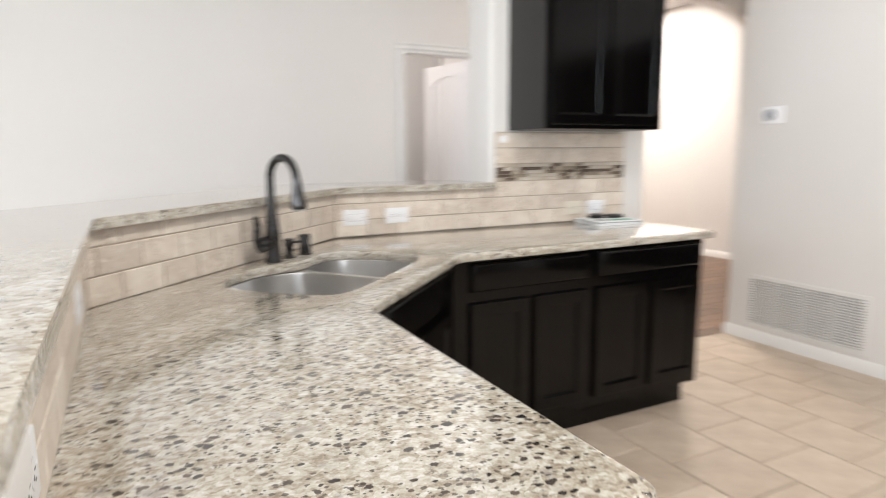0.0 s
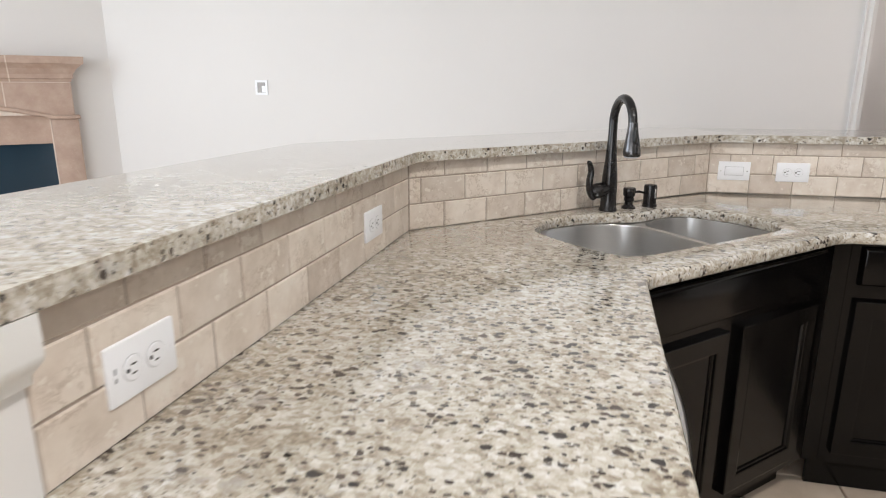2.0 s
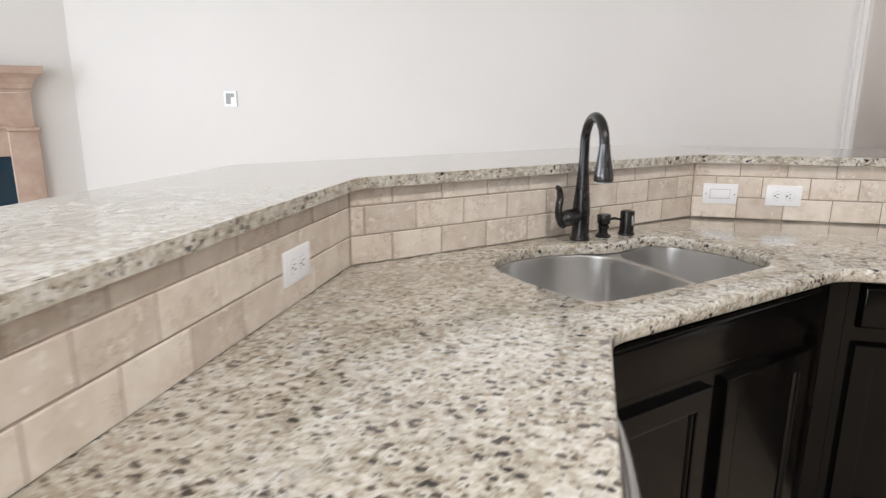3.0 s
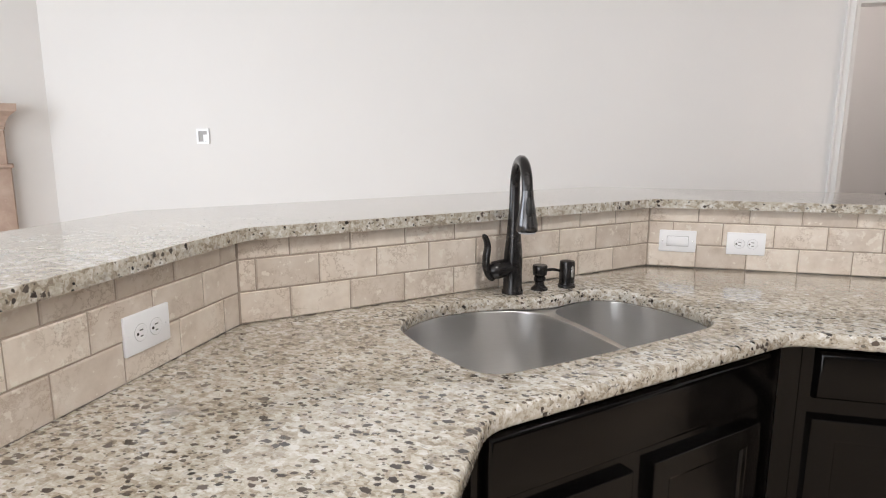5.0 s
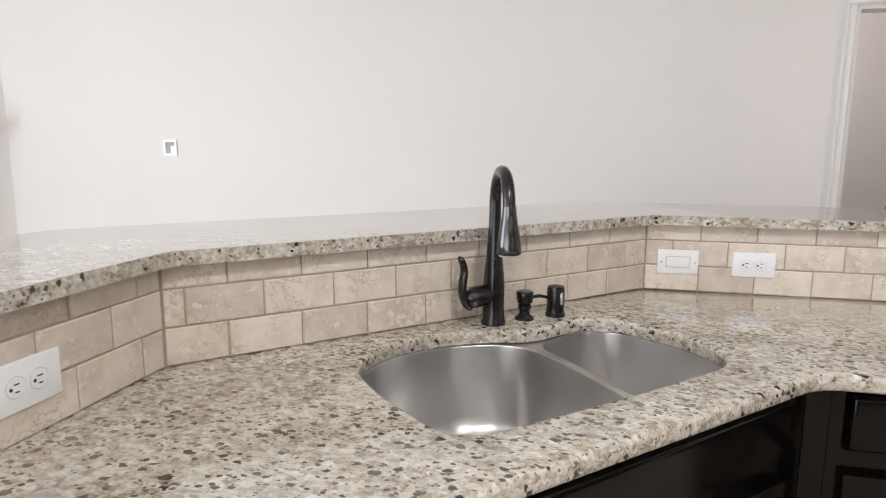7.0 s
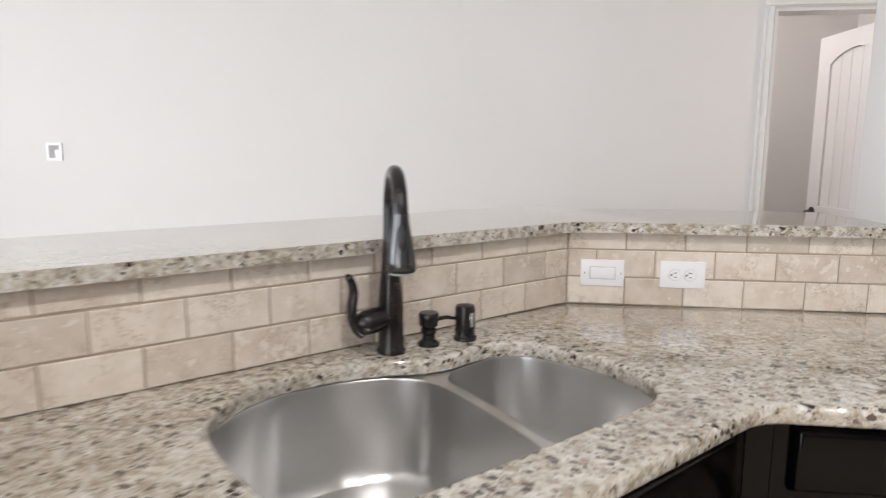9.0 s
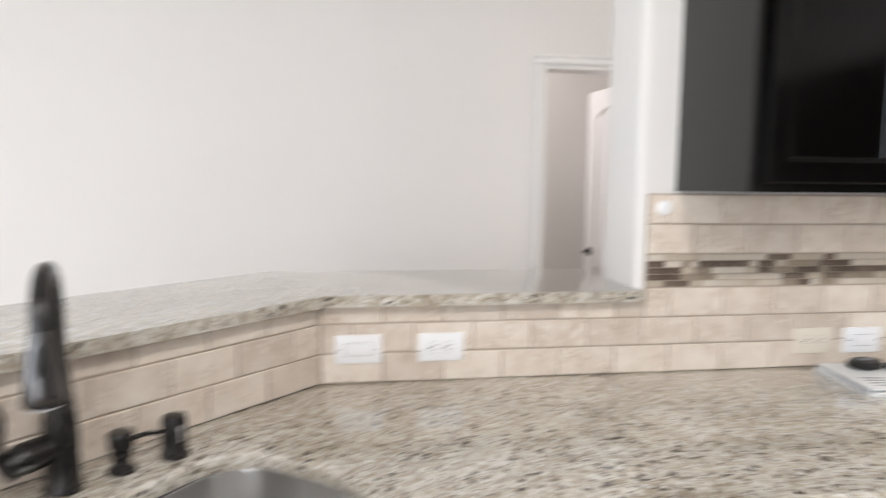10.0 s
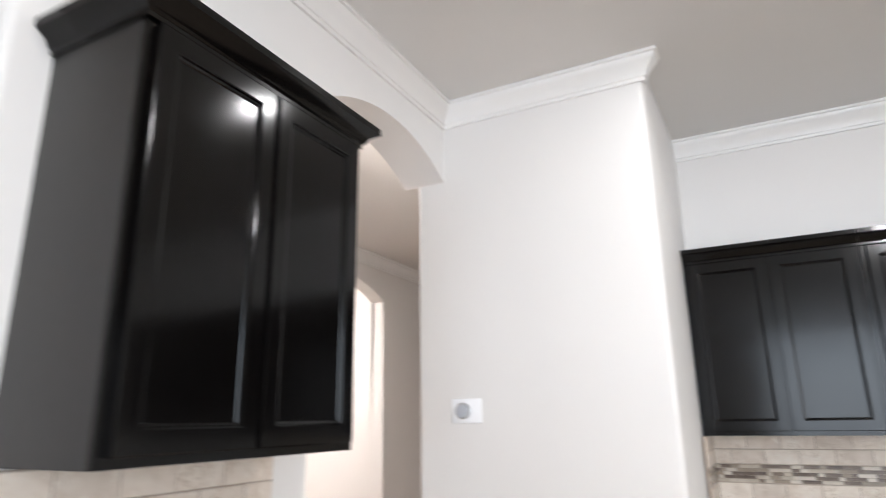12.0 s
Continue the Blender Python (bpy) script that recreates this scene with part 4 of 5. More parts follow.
base_cabinet("espresso-black base cabinet with one drawer over two doors", on_wall(X1, CF, 0, 1, 0), 1.838 - X1, 0.62, 2)
base_cabinet("espresso-black end base cabinet with one drawer over two doors", on_wall(1.84, CF, 0, 1, 0), 2.535 - 1.84, 0.62, 2)
# first leg: faces look towards +x
DWY0, DWY1 = 0.53, 1.135
leg = thing("base_cabinet", "narrow espresso-black base cabinet beside the dishwasher", "cabinet", on_wall(0.54, DWY1 + 0.003, 0, 0, 1), "base cabinets")
for mm, lab in (((DWY1 + 0.003, f1.y - 0.003), 1),):
    w = mm[1] - mm[0]
    part("carcass", B(0.0, w, 0.001, 0.59, 0.15, COUNTER - 0.037), M_CAB, leg, smooth=False)
    part("toe_kick", B(0.0, w, 0.085, 0.10, FLOOR, 0.15), M_CAB, leg, smooth=False)
base_cabinet("narrow espresso-black base cabinet at the end of the peninsula", on_wall(0.54, 0.325, 0, 0, 1), DWY0 - 0.003 - 0.325, 0.59, 1)
endp = thing("end_panel", "espresso-black end panel closing the peninsula", "cabinet panel", Matrix.Translation((0, 0.297, 0)))
part("board", B(-0.075, 0.535, 0.0, 0.025, FLOOR, COUNTER - 0.037), M_CAB, endp, smooth=False)

# dishwasher
dwsh = thing("dishwasher", "stainless dishwasher with a bowed bar handle under the counter", "dishwasher", Matrix.Translation((0.52, 0, 0)))
part("tub", B(-0.56, 0.0, DWY0, DWY1, 0.15, COUNTER - 0.045), M_CABIN, dwsh, smooth=False)
part("front_panel", B(0.0, 0.03, DWY0 + 0.002, DWY1 - 0.002, 0.16, COUNTER - 0.05, 0.006, 3), M_STEEL, dwsh)
part("toe_kick", B(-0.08, -0.06, DWY0, DWY1, FLOOR, 0.15), M_CABIN, dwsh, smooth=False)
bm = bmesh.new()
hp = spline([(0.03, DWY0 + 0.03, 0.82), (0.052, DWY0 + 0.05, 0.82), (0.066, DWY0 + 0.14, 0.82), (0.074, (DWY0 + DWY1) / 2, 0.82), (0.066, DWY1 - 0.14, 0.82), (0.052, DWY1 - 0.05, 0.82), (0.03, DWY1 - 0.03, 0.82)], 6)
tube(bm, hp, 0.011, 14)
part("bar_handle", bm, M_STEEL, dwsh, "bowed stainless bar handle")


def cab_crown(x0, x1, y_front, y_back, z, left=True, right=True, m=None):
    prof = [(0.0, z), (0.008, z), (0.008, z + 0.012), (0.016, z + 0.018), (0.024, z + 0.034), (0.044, z + 0.048), (0.050, z + 0.052), (0.050, z + 0.072), (0.0, z + 0.072)]
    path = ([(x0, y_back)] if left else []) + [(x0, y_front), (x1, y_front)] + ([(x1, y_back)] if right else [])
    return moulding(path, prof)


def wall_cabinet(label, m, w, z0, z1, depth, doors, left=True, right=True, group="wall cabinets"):
    """Local x right along the wall, y into the wall; y=0 is the wall."""
    c = thing("wall_cabinet", label, "cabinet", m, group)
    fr = -depth
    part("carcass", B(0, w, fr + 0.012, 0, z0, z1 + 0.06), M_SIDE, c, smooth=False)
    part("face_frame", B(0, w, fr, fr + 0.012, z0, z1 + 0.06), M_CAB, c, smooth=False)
    g = 0.022
    dw = (w - 2 * g - (doors - 1) * 0.012) / doors
    for i in range(doors):
        cabinet_front("door", dw, z1 - z0 - 0.03, c, Matrix.Translation((g + i * (dw + 0.012), fr - 0.001, z0 + 0.02)), 0.02, 0.046)
    # crown runs round the front and the free sides
    prof_z = z1 - 0.004
    bm = cab_crown(-0.001 if left else 0.0, w + (0.001 if right else 0.0), fr - 0.001, -0.001, prof_z, left, right)
    part("crown", bm, M_CAB, c)
    return c


wall_cabinet("espresso-black wall cabinet with two panelled doors and a crown", on_wall(1.822, WY0, 0, 1, 0), 0.746, 1.407, 2.297, 0.318, 2)
wall_cabinet("espresso-black wall cabinet beside the pier, two panelled doors", on_wall(EX, PY0 - 0.003, 0, 0, -1), 0.78, 1.385, 2.245, 0.318, 2, False, False)
wall_cabinet("espresso-black wall cabinet, two panelled doors", on_wall(EX, PY0 - 0.003 - 0.783, 0, 0, -1), 0.78, 1.385, 2.245, 0.318, 2, False, False)
wall_cabinet("espresso-black wall cabinet, two panelled doors, next in the row", on_wall(EX, PY0 - 0.003 - 1.566, 0, 0, -1), 0.78, 1.385, 2.245, 0.318, 2, False, False)
wall_cabinet("espresso-black wall cabinet at the end of the row", on_wall(EX, PY0 - 0.003 - 2.349, 0, 0, -1), 0.78, 1.385, 2.245, 0.318, 2, False, True)


# east run under the wall cabinets
for k in range(4):
    base_cabinet("espresso-black base cabinet on the east wall, one drawer over two doors", on_wall(4.215, PY0 - 0.003 - 0.783 * k, 0, 0, -1), 0.78, 0.61, 2)
east_top = thing("granite_countertop", "polished cream granite countertop along the east wall", "countertop")
bme = prism([(4.185, PY0 - 0.004), (EX - 0.001, PY0 - 0.004), (EX - 0.001, PY0 - 3.14), (4.185, PY0 - 3.14)], COUNTER - 0.036, COUNTER)
bevel_edges(bme, lambda a, b: abs(a.x - 4.185) < 1e-4 and abs(b.x - 4.185) < 1e-4 and abs(a.z - b.z) < 1e-4, 0.010, 3)
part("slab", bme, M_GRANITE, east_top)

# ---- wall plates ----
def wall_plate(kind_name, label, m, w=0.117, h=0.073, face="outlet", mat=None):
    mat = mat or M_PLATE
    p = thing(kind_name, label, kind_name.replace("_", " "), m)
    part("plate", B(-w / 2, w / 2, -0.007, 0, -h / 2, h / 2, 0.0025, 2), mat, p)
    if face == "outlet":
        for cx in (-0.0195, 0.0195):
            # grey ring gives the socket's gap its shade by colour
            ring = lathe(bmesh.new(), [(0.0164, 0.0), (0.0164, 0.0006), (0.0155, 0.0007)], 20, Matrix.Translation((cx, -0.0068, 0)) @ Matrix.Rotation(radians(90), 4, "X"))
            part("socket_gap_shade", ring, M_GAP, p, "grey rim coloured as the gap's shade")
            r = bmesh.new()
            lathe(r, [(0.0155, 0.0), (0.0155, 0.0012), (0.0145, 0.002)], 20, Matrix.Translation((cx, -0.0068, 0)) @ Matrix.Rotation(radians(90), 4, "X"))
            sock = part("socket", r, mat, p)
            bm = bmesh.new()
            box(bm, cx - 0.0045, cx + 0.0045, -0.0092, -0.0080, 0.0042, 0.0062)
            box(bm, cx - 0.0035, cx + 0.0035, -0.0092, -0.0080, -0.0072, -0.0052)
            lathe(bm, [(0.0028, 0), (0.0028, 0.0012)], 10, Matrix.Translation((cx - 0.0095, -0.0080, -0.0005)) @ Matrix.Rotation(radians(90), 4, "X"))
            part("slots", bm, M_SLOT, sock, "dark contact slots", False)
    elif face == "rocker":
        # grey rim paints the shade of the gap round the rocker
        part("rocker_gap_shade", B(-0.0345, 0.0345, -0.0078, -0.006, -0.0172, 0.0172), M_GAP, p, "grey rim coloured as the gap's shade", False)
        part("rocker", B(-0.0328, 0.0328, -0.0108, -0.0065, -0.0155, 0.0155, 0.002, 2), mat, p)
    for sx in (-0.048, 0.048):
        bm = lathe(bmesh.new(), [(0.0026, 0.0), (0.0026, 0.0012), (0.001, 0.0016)], 10, Matrix.Translation((sx, -0.0068, 0)) @ Matrix.Rotation(radians(90), 4, "X"))
        part("screw", bm, M_SILVER if face == "rocker" else mat, p)
    return p


end_outlet = wall_plate("electrical_outlet", "white duplex outlet set sideways in the tiles by the bar end", on_wall(AX - 0.002, 0.460, 0.997, 0, 1))
for z in (-0.004, 0.006):
    part("printed_mark", B(-0.0485, -0.0455, -0.0076, -0.0070, z - 0.0035, z + 0.0035), M_GREY, end_outlet, "small grey printed mark", False)
wall_plate("electrical_outlet", "white duplex outlet set sideways in the tiles by the corner", on_wall(AX - 0.002, 1.268, 0.998, 0, 1))
wall_plate("light_switch", "white rocker switch set sideways in the tiles", on_wall(0.978, CY + 0.002, 1.003, 1, 0), face="rocker")
wall_plate("electrical_outlet", "white duplex outlet set sideways beside the switch", on_wall(1.189, CY + 0.002, 1.003, 1, 0))
wall_plate("electrical_outlet", "almond outlet blending with the tiles under the cabinet", on_wall(2.250, CY + 0.002, 0.990, 1, 0), mat=M_PLATE2)
wall_plate("light_switch", "white rocker switch under the wall cabinet", on_wall(2.405, CY + 0.002, 0.988, 1, 0), face="rocker")
hook = thing("round_wall_cap", "small round white cap stuck on the tiles", "wall cap", on_wall(1.785, CY, 1.362, 1, 0))
part("disc", lathe(bmesh.new(), [(0.020, 0.0), (0.020, 0.006), (0.015, 0.010), (0.005, 0.011)], 24, Matrix.Rotation(radians(90), 4, "X")), M_PLATE, hook)

# thermostat on the pier
th = thing("thermostat", "round silver thermostat on a white wall plate", "thermostat", on_wall(PX, 2.446, 1.518, 0, -1))
part("plate", B(-0.074, 0.074, -0.009, 0, -0.054, 0.054, 0.004, 3), M_PLATE, th)
part("ring", lathe(bmesh.new(), [(0.036, 0.008), (0.037, 0.018), (0.035, 0.026), (0.031, 0.028)], 36, Matrix.Translation((-0.012, 0, 0)) @ Matrix.Rotation(radians(90), 4, "X")), M_SILVER, th, "brushed silver ring")
part("display", lathe(bmesh.new(), [(0.0305, 0.026), (0.0305, 0.0295), (0.01, 0.030)], 36, Matrix.Translation((-0.012, 0, 0)) @ Matrix.Rotation(radians(90), 4, "X")), plain("display_grey", (0.42, 0.44, 0.48), 0.3), th, "grey glass display")

# return-air grille on the pier
gr = thing("return_air_grille", "white louvred return-air grille low on the pier", "vent", on_wall(PX, 2.535, 0.118, 0, -1))
GW, GH = 0.78, 0.35
bm = bmesh.new()
for x0, x1, z0, z1 in ((0, GW, 0, 0.025), (0, GW, GH - 0.025, GH), (0, 0.025, 0.025, GH - 0.025), (GW - 0.025, GW, 0.025, GH - 0.025)):
    box(bm, x0, x1, -0.012, 0, z0, z1)
part("frame", bm, M_VENT, gr, smooth=False)
# flat sheet on the wall; its grey stands in for shade behind the louvres
part("duct", B(0.025, GW - 0.025, -0.002, -0.0005, 0.025, GH - 0.025), M_VENTBACK, gr, "flat grey sheet coloured as the shade behind the louvres", False)
for k in range(3):
    xk = GW * (k + 1) / 4
    part("mullion", B(xk - 0.004, xk + 0.004, -0.011, -0.002, 0.025, GH - 0.025), M_VENT, gr, smooth=False)
nl = 18
lm = mesh_of("louvre", box(bmesh.new(), 0.025, GW - 0.025, -0.008, 0.002, -0.0012, 0.0012, m=Matrix.Rotation(radians(38), 4, "X")), M_VENT)
for k in range(nl):
    o = new("louvre", lm)
    o.parent = gr
    o.location = (0, -0.0045, 0.036 + k * (GH - 0.072) / (nl - 1))

# recessed ceiling lights; only the first has a known source, the rest are added
for lx, ly, _ in LAMPS:
    rl = thing("recessed_and_fill_light", "round white recessed ceiling light, lit; all but the first added as fill", "ceiling light", Matrix.Translation((lx, ly, CEIL)), "recessed lights")
    bm = bmesh.new()
    lathe(bm, [(0.098, -0.0005), (0.098, -0.006), (0.080, -0.010), (0.076, -0.004), (0.076, -0.0005)], 36, cap=False)
    part("trim_ring", bm, M_TRIM, rl)
    part("lens", lathe(bmesh.new(), [(0.076, -0.0045), (0.074, -0.0048), (0.01, -0.0050)], 36), M_LENS, rl, "glowing lens")

# papers and two remotes on the counter
pk = thing("paper_stack", "stack of printed papers and booklets lying on the counter", "papers", Matrix.Translation((2.355, 2.365, COUNTER)) @ Matrix.Rotation(radians(-8), 4, "Z"))
for k, (w, h, z, a, mt) in enumerate(((0.285, 0.225, 0.0, 0, M_PAPER), (0.28, 0.22, 0.006, 2, M_PAPER), (0.28, 0.215, 0.012, -2, M_GREY), (0.278, 0.215, 0.016, 1, M_PAPER))):
    part("booklet", B(-w / 2, w / 2, -h / 2, h / 2, z, z + 0.0058, 0.001, 1, Matrix.Rotation(radians(a), 4, "Z")), mt, pk, smooth=False)
part("printed_block", B(-0.03, 0.11, -0.09, -0.02, 0.0222, 0.0228), M_GREEN, pk, "green printed block", False)
for k in range(4):
    part("printed_line", B(-0.11, -0.045, -0.09 + k * 0.02, -0.082 + k * 0.02, 0.0222, 0.0227), M_GREY, pk, "grey printed line", False)


def key_fob(m, label):
    f = thing("remote_control", label, "remote", m)
    bm = bmesh.new()
    lathe(bm, [(0.030, 0), (0.036, 0.005), (0.037, 0.012), (0.031, 0.019), (0.012, 0.021)], 24)
    for v in bm.verts:
        v.co.x *= 1.5
    part("shell", bm, M_SLOT, f)
    part("button", lathe(bmesh.new(), [(0.010, 0.0195), (0.010, 0.0225), (0.004, 0.023)], 16), M_GREY, f)


PKZ = COUNTER + 0.0222
key_fob(Matrix.Translation((2.335, 2.44, PKZ)) @ Matrix.Rotation(radians(18), 4, "Z"), "small black oval remote lying on the papers")
key_fob(Matrix.Translation((2.425, 2.40, PKZ)) @ Matrix.Rotation(radians(-6), 4, "Z"), "small black oval remote beside another on the papers")

# ---- fireplace on the corner wall: local x along the wall away from the corner, y into the room ----
r2 = math.sqrt(0.5)
M_F = Matrix(((-r2, r2, 0, -3.39), (-r2, -r2, 0, 4.22), (0, 0, 1, 0), (0, 0, 0, 1)))
fp = thing("fireplace", "pinkish cast-stone fireplace surround with a moulded mantel and dark glass", "fireplace", M_F)
FW0, FW1 = 0.225, 1.775
MANT = [(0.0, 1.375), (0.105, 1.375), (0.108, 1.392), (0.120, 1.402), (0.124, 1.43), (0.150, 1.470), (0.186, 1.498), (0.200, 1.506), (0.204, 1.557), (0.0, 1.557)]


def fp_part(name, bm, mat=None, label="", smooth=True):
    return part(name, bm, mat or M_STONE, fp, label, smooth)


for a, b in ((0.24, 0.627), (0.635, 1.365), (1.373, 1.76)):
    bm = bmesh.new()
    ends = [(a if a > 0.3 else a), b]
    prof = MANT
    lo = [bm.verts.new((a - (min(d, 0.21) - 0.105 if a < 0.3 and d > 0.105 else 0), d, z)) for d, z in prof]
    hi = [bm.verts.new((b + (min(d, 0.21) - 0.105 if b > 1.7 and d > 0.105 else 0), d, z)) for d, z in prof]
    n = len(prof)
    for i in range(n):
        bm.faces.new((lo[i], lo[(i + 1) % n], hi[(i + 1) % n], hi[i]))
    bm.faces.new(lo)
    bm.faces.new(hi[::-1])
    fp_part("mantel_stone", bm, smooth=False)
# frieze with a low arch
arch = arch_points(0.43, 1.57, 1.125, 0.075, 20)


def frieze(a, b):
    pts = [(x, z) for x, z in arch if a - 1e-6 <= x <= b + 1e-6]
    low = ([(a, 1.125)] if a < 0.43 else []) + pts + ([(b, 1.125)] if b > 1.57 else [])
    low = [(a, low[0][1])] + [p for p in low if a < p[0] < b] + [(b, low[-1][1])]
    prof = low + [(b, 1.368), (a, 1.368)]
    bm = bmesh.new()
    f = [bm.verts.new((x, 0.10, z)) for x, z in prof]
    g = [bm.verts.new((x, 0.0, z)) for x, z in prof]
    n = len(prof)
    for i in range(n):
        bm.faces.new((f[i], f[(i + 1) % n], g[(i + 1) % n], g[i]))
    bm.faces.new(f)
    bm.faces.new(g[::-1])
    return bm


for a, b in ((0.245, 0.676), (0.684, 1.316), (1.324, 1.755)):
    fp_part("frieze_stone", frieze(a, b), smooth=False)
bm = bmesh.new()
tube(bm, [(0.40, 0.10, 1.12)] + [(x, 0.10, z) for x, z in arch] + [(1.60, 0.10, 1.12)], 0.018, 10)
fp_part("arch_bead", bm)
for a in (FW0, FW1 - 0.185):
    fp_part("pilaster", B(a, a + 0.185, 0, 0.095, FLOOR + 0.03, 1.10, 0.008, 2))
    fp_part("capital", B(a - 0.016, a + 0.201, 0, 0.118, 1.098, 1.128, 0.010, 3))
fp_part("inner_surround", B(0.41, 1.59, 0, 0.055, 0.915, 1.19), smooth=False)
fp_part("joint_backing", B(0.25, 1.75, 0.0, 0.0985, 1.13, 1.374), M_SJOINT, "pale mortar joint", False)
for x in (0.631, 1.369):
    prof = [(max(d - 0.0015, 0.0), z) for d, z in MANT]
    bm = bmesh.new()
    lo, hi = [bm.verts.new((x - 0.004, d, z - 0.0015)) for d, z in prof], [bm.verts.new((x + 0.004, d, z - 0.0015)) for d, z in prof]
    for i in range(len(prof)):
        bm.faces.new((lo[i], lo[i - 1], hi[i - 1], hi[i]))
    bm.faces.new(lo)
    bm.faces.new(hi[::-1])
    fp_part("mantel_joint", bm, M_SJOINT, "pale mortar joint", False)
for x in (0.4105, 1.5815):
    fp_part("pilaster_joint", B(x, x + 0.008, 0, 0.088, FLOOR + 0.03, 1.098), M_SJOINT, "pale mortar joint", False)
fp_part("firebox_glass", B(0.41, 1.59, 0, 0.022, FLOOR + 0.03, 0.914), M_FIRE, "dark reflective glass")
fp_part("hearth", B(FW0 - 0.05, FW1 + 0.05, 0.0, 0.42, FLOOR, FLOOR + 0.03, 0.006, 2))

# ---- wall tiles, piece by piece ----
random.seed(11)
TILE_MESH = {}


def tile_piece(w, h, parent, m, mat, depth=0.010, name="tile", bev=0.0022):
    key = (round(w, 3), round(h, 3), mat.name, round(depth, 3))
    if key not in TILE_MESH:
        bm = bmesh.new()
        lo = [(0, 0), (w, 0), (w, h), (0, h)]
        rings = []
        for o, y in ((0, 0.0), (0, -depth + bev), (bev, -depth)):
            rings.append([bm.verts.new(v) for v in ((o, y, o), (w - o, y, o), (w - o, y, h - o), (o, y, h - o))])
        for a, b in zip(rings, rings[1:]):
            for i in range(4):
                bm.faces.new((a[i], a[(i + 1) % 4], b[(i + 1) % 4], b[i]))
        bm.faces.new(rings[-1])
        TILE_MESH[key] = mesh_of(name, bm, mat)
    o = new(name, TILE_MESH[key])
    o.parent = parent
    o.matrix_local = m
    return o


def tile_row(parent, x0, x1, z0, z1, joints, joint=0.0035, mat=None):
    """Tiles between x0 and x1, split at the joints."""
    xs = [x0] + [j for j in joints if x0 + 0.012 < j < x1 - 0.012] + [x1]
    for a, b in zip(xs, xs[1:]):
        w, h = b - a - joint, z1 - z0 - joint
        dy = random.uniform(-0.0008, 0.0008)
        tile_piece(w, h, parent, Matrix.Translation((a + joint / 2, dy, z0 + joint / 2)) @ Matrix.Rotation(radians(random.uniform(-0.25, 0.25)), 4, "Y"), mat or M_TRAV)


def splash(name, m, w, z1, label):
    s = tagged(new(name), label, kind="structure")
    s.matrix_world = m
    part("grout", B(0.0, w, -0.0072, 0.0018, COUNTER + 0.0005, z1), M_GROUT, s, "sandy grout", False)
    return s


def steps(first, pitch, lo, hi):
    k0 = math.floor((lo - first) / pitch) - 1
    return [first + pitch * k for k in range(k0, k0 + int((hi - lo) / pitch) + 4)]


Z = [COUNTER - 0.0012, 0.991, 1.067, BAR0]
T0 = 0.010      # tile thickness: local y=0 is the back, the face lies on the plan line
# first leg
a0 = 0.310
s = splash("backsplash_first_leg", on_wall(AX - T0, a0, 0, 0, 1), AB.y - a0 - 0.004, BAR0, "tumbled beige travertine brick tiles under the bar")
for i, first in enumerate((1.512, 1.443, 1.507)):
    tile_row(s, 0.0, AB.y - a0 - 0.001, Z[i], Z[i + 1], [j - a0 for j in steps(first, 0.1505, a0 - 0.2, 1.7)])
# sink leg
s = splash("backsplash_sink_leg", on_wall(*(AB - BNRM * T0), 0, BDIR.x, BDIR.y), BLEN, BAR0, "tumbled beige travertine brick tiles behind the faucet")
for i, first in enumerate((0.120, 0.040, 0.122)):
    tile_row(s, -0.001, BLEN + 0.001, Z[i], Z[i + 1], steps(first, 0.1538, 0, BLEN))
# last leg, with the taller part under the wall cabinet
s = splash("backsplash_last_leg", on_wall(BC.x, CY + T0, 0, 1, 0), 2.608 - BC.x, BAR0, "tumbled beige travertine brick tiles with a mosaic band")
o = BC.x
part("grout_upper", B(1.742 - o, 2.608 - o, -0.0072, 0.0012, BAR0, 1.400), M_GROUT, s, "sandy grout", False)
for i, first in enumerate((1.039, 0.962, 1.039)):
    js = [j - o for j in steps(first, 0.155, o, 2.61)]
    if i < 2:
        tile_row(s, 0.001, 2.608 - o, Z[i], Z[i + 1], js)
    else:
        tile_row(s, 0.001, 1.740 - o, Z[2], BAR0, js)
        tile_row(s, 1.742 - o, 2.608 - o, Z[2], 1.147, js)
for (z0, z1), first in (((1.238, 1.319), 1.875), ((1.319, 1.400), 1.80)):
    tile_row(s, 1.742 - o, 2.608 - o, z0, z1, [j - o for j in steps(first, 0.155, 1.7, 2.61)])


def mosaic_band(parent, x0, x1, z0, z1):
    rows = 5
    h = (z1 - z0) / rows
    for r in range(rows):
        x = x0
        while x < x1 - 0.004:
            w = min(random.choice((0.025, 0.038, 0.05, 0.075, 0.1)), x1 - x)
            tile_piece(w - 0.002, h - 0.002, parent, Matrix.Translation((x + 0.001, random.uniform(-0.0006, 0.0006), z0 + r * h + 0.001)), M_MOSAIC, 0.0095, "mosaic_stick", 0.001)
            x += w


mosaic_band(s, 1.744 - o, 2.606 - o, 1.1485, 1.2370)
GROUT_HOME = tagged(new("trim_corner_grout"), "sandy grout lines in the tile corners", kind="structure")
for corner, turn in ((AB, 22), (BC, 68)):
    part("corner_grout", prism([(-0.004, -0.004), (0.004, -0.004), (0.004, 0.004), (-0.004, 0.004)], COUNTER + 0.0005, BAR0 - 0.0005, m=Matrix.Translation((corner.x - BNRM.x * 0.0045, corner.y - BNRM.y * 0.0045, 0)) @ Matrix.Rotation(radians(turn), 4, "Z") @ Matrix.Translation((0, 0, 0))), M_GROUT, GROUT_HOME, smooth=False)
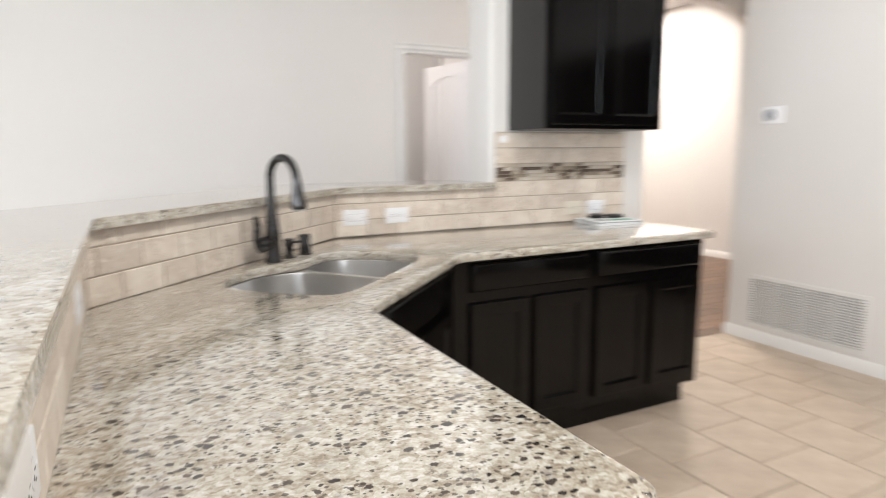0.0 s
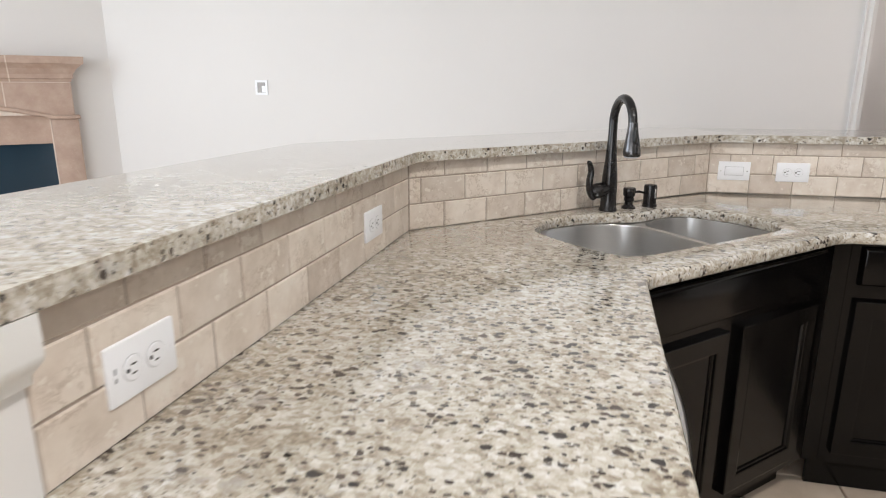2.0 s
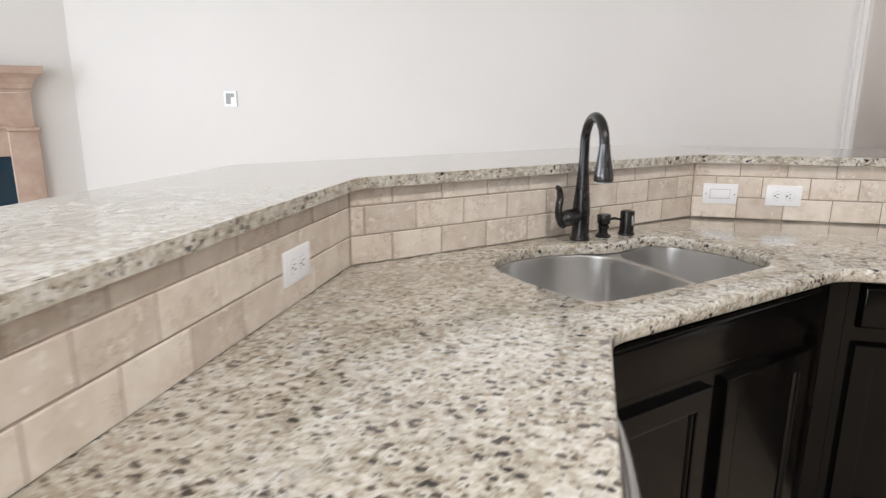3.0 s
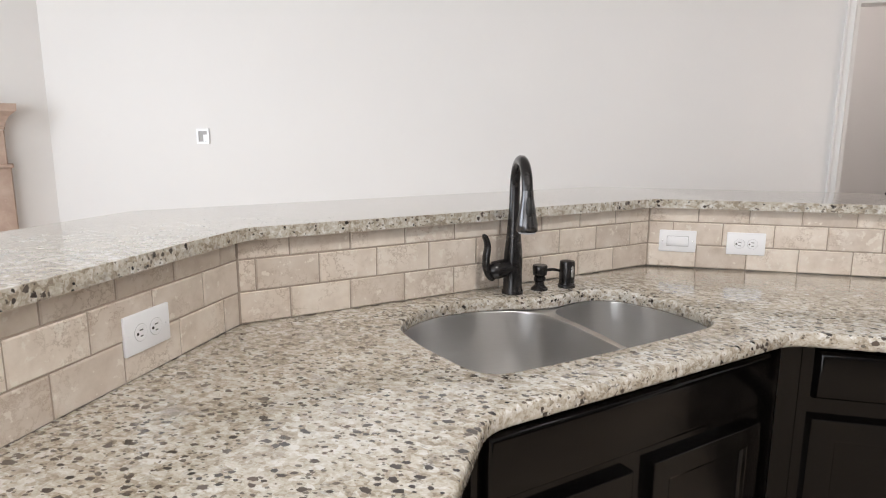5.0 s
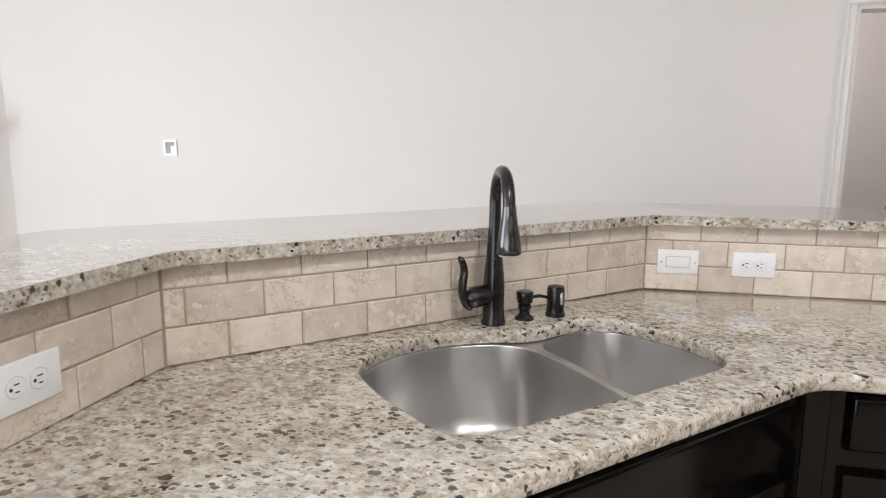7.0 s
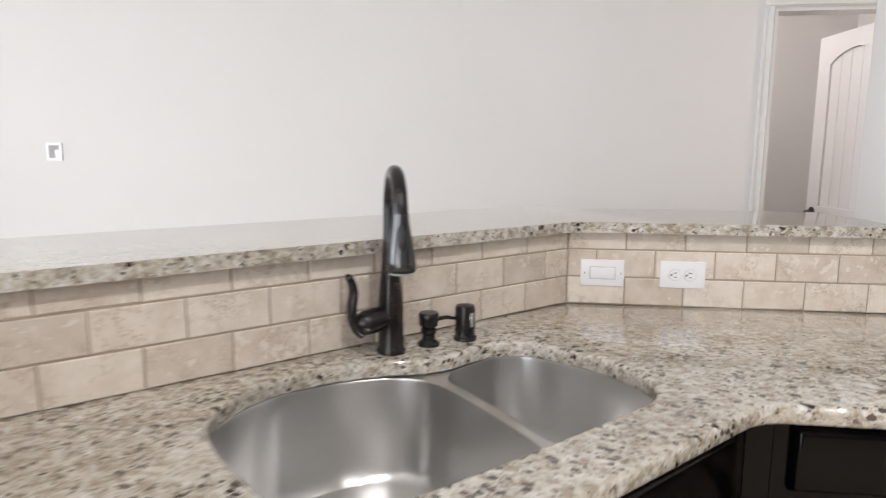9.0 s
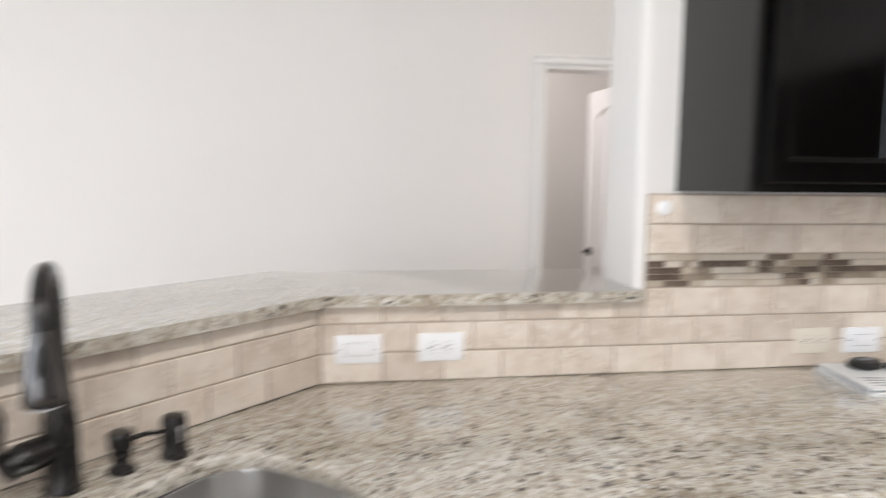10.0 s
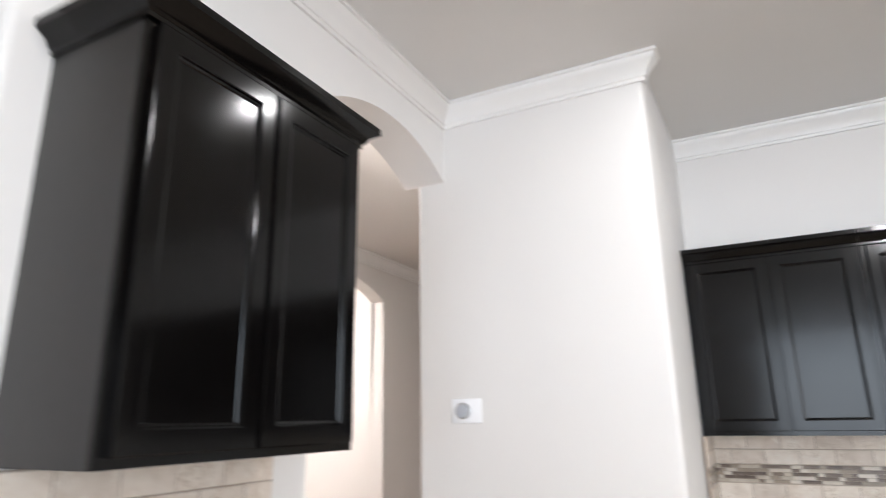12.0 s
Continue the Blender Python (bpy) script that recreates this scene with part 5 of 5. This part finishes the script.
# behind the wall cabinets on the east wall, with a return on the pier
s = splash("backsplash_east", on_wall(EX - T0, PY0 - 0.002, 0, 0, -1), 1.7, 1.384, "tumbled beige travertine brick tiles with a mosaic band")
for i, (z0, z1) in enumerate(((0.916, 0.991), (0.991, 1.067), (1.067, 1.147), (1.237, 1.311), (1.311, 1.383))):
    tile_row(s, 0.0, 1.7, z0, z1, steps(0.02 + 0.077 * (i % 2), 0.155, 0, 1.7))
mosaic_band(s, 0.0, 1.2, 1.1485, 1.2355)
tile_row(s, 1.2, 1.7, 1.1485, 1.2355, steps(0.02, 0.155, 0, 1.7))
PR = 4.44
s = splash("backsplash_pier_return", on_wall(PR, PY0 - T0, 0, 1, 0), EX - 0.014 - PR, 1.384, "tumbled beige travertine tiles turning onto the pier")
for i, (z0, z1) in enumerate(((0.916, 0.991), (0.991, 1.067), (1.067, 1.147), (1.237, 1.311), (1.311, 1.383))):
    tile_row(s, 0.0, EX - 0.014 - PR, z0, z1, steps(0.02 + 0.077 * (i % 2), 0.155, 0, 0.4))
mosaic_band(s, 0.0, EX - 0.014 - PR, 1.1485, 1.2355)

# ---- floor tiles and planks ----
P = 0.330


def flat_piece(w, h, bev=0.003, t=0.012):
    bm = bmesh.new()
    rings = []
    for o, z in ((0, -t), (0, -bev), (bev, 0)):
        rings.append([bm.verts.new(v) for v in ((o, o, z), (w - o, o, z), (w - o, h - o, z), (o, h - o, z))])
    for a, b in zip(rings, rings[1:]):
        for i in range(4):
            bm.faces.new((a[i], a[(i + 1) % 4], b[(i + 1) % 4], b[i]))
    bm.faces.new(rings[-1])
    return bm


tiled = tagged(new("floor_tiles"), "beige ceramic floor tiles laid in a running bond", kind="structure")
FM = {}
rest = bmesh.new()
G = 0.006
cols = [1.64 + P * k for k in range(-22, 11)]
for ci, x0 in enumerate(cols):
    off = 1.84 if (ci % 2 == 1) else 1.84 - P / 2
    k = math.floor((-6.8 - off) / P)
    y = off + k * P
    while y < 4.25:
        xa, xb, ya, yb = max(x0, -5.2), min(x0 + P, EX), max(y, -6.8), min(y + P, 4.25)
        if xa >= 0.5:
            yb = min(yb, PY1)
        if xb - xa > 0.03 and yb - ya > 0.03:
            w, h = round(xb - xa - G, 3), round(yb - ya - G, 3)
            if 0.55 < x0 < 3.75 and -1.0 < y < PY1:
                if (w, h) not in FM:
                    FM[(w, h)] = mesh_of("floor_tile", flat_piece(w, h), M_FLOOR)
                ob = new("floor_tile", FM[(w, h)])
                ob.parent = tiled
                ob.location = (xa + G / 2, ya + G / 2, FLOOR + random.uniform(-0.0006, 0.0))
            else:
                z = FLOOR
                vs = [rest.verts.new(v) for v in ((xa + G / 2, ya + G / 2, z), (xb - G / 2, ya + G / 2, z), (xb - G / 2, yb - G / 2, z), (xa + G / 2, yb - G / 2, z))]
                rest.faces.new(vs)
        y += P
ob = part("floor_tile_rest", rest, M_FLOOR, tiled, smooth=False)
tagged(ob, kind="stuff")

boards = tagged(new("floor_planks"), "medium brown wooden plank floor in the hall", kind="structure")
PWD = 0.125
y = PY1
while y < 7.68:
    lo = 3.2 if y > 4.25 else 0.9
    x = lo - random.uniform(0, 0.5)
    hi = 8.1 if y < 4.55 else 6.345
    while x < hi:
        L = random.choice((0.7, 0.95, 1.2))
        xa, xb = max(x, lo), min(x + L, hi)
        if xb - xa > 0.05:
            key = ("plank", round(xb - xa, 3))
            if key not in FM:
                FM[key] = mesh_of("plank", flat_piece(round(xb - xa, 3) - 0.0025, PWD - 0.0025, 0.0015), M_WOOD)
            ob = new("plank", FM[key])
            ob.parent = boards
            ob.location = (xa, y, FLOOR)
        x += L
    y += PWD
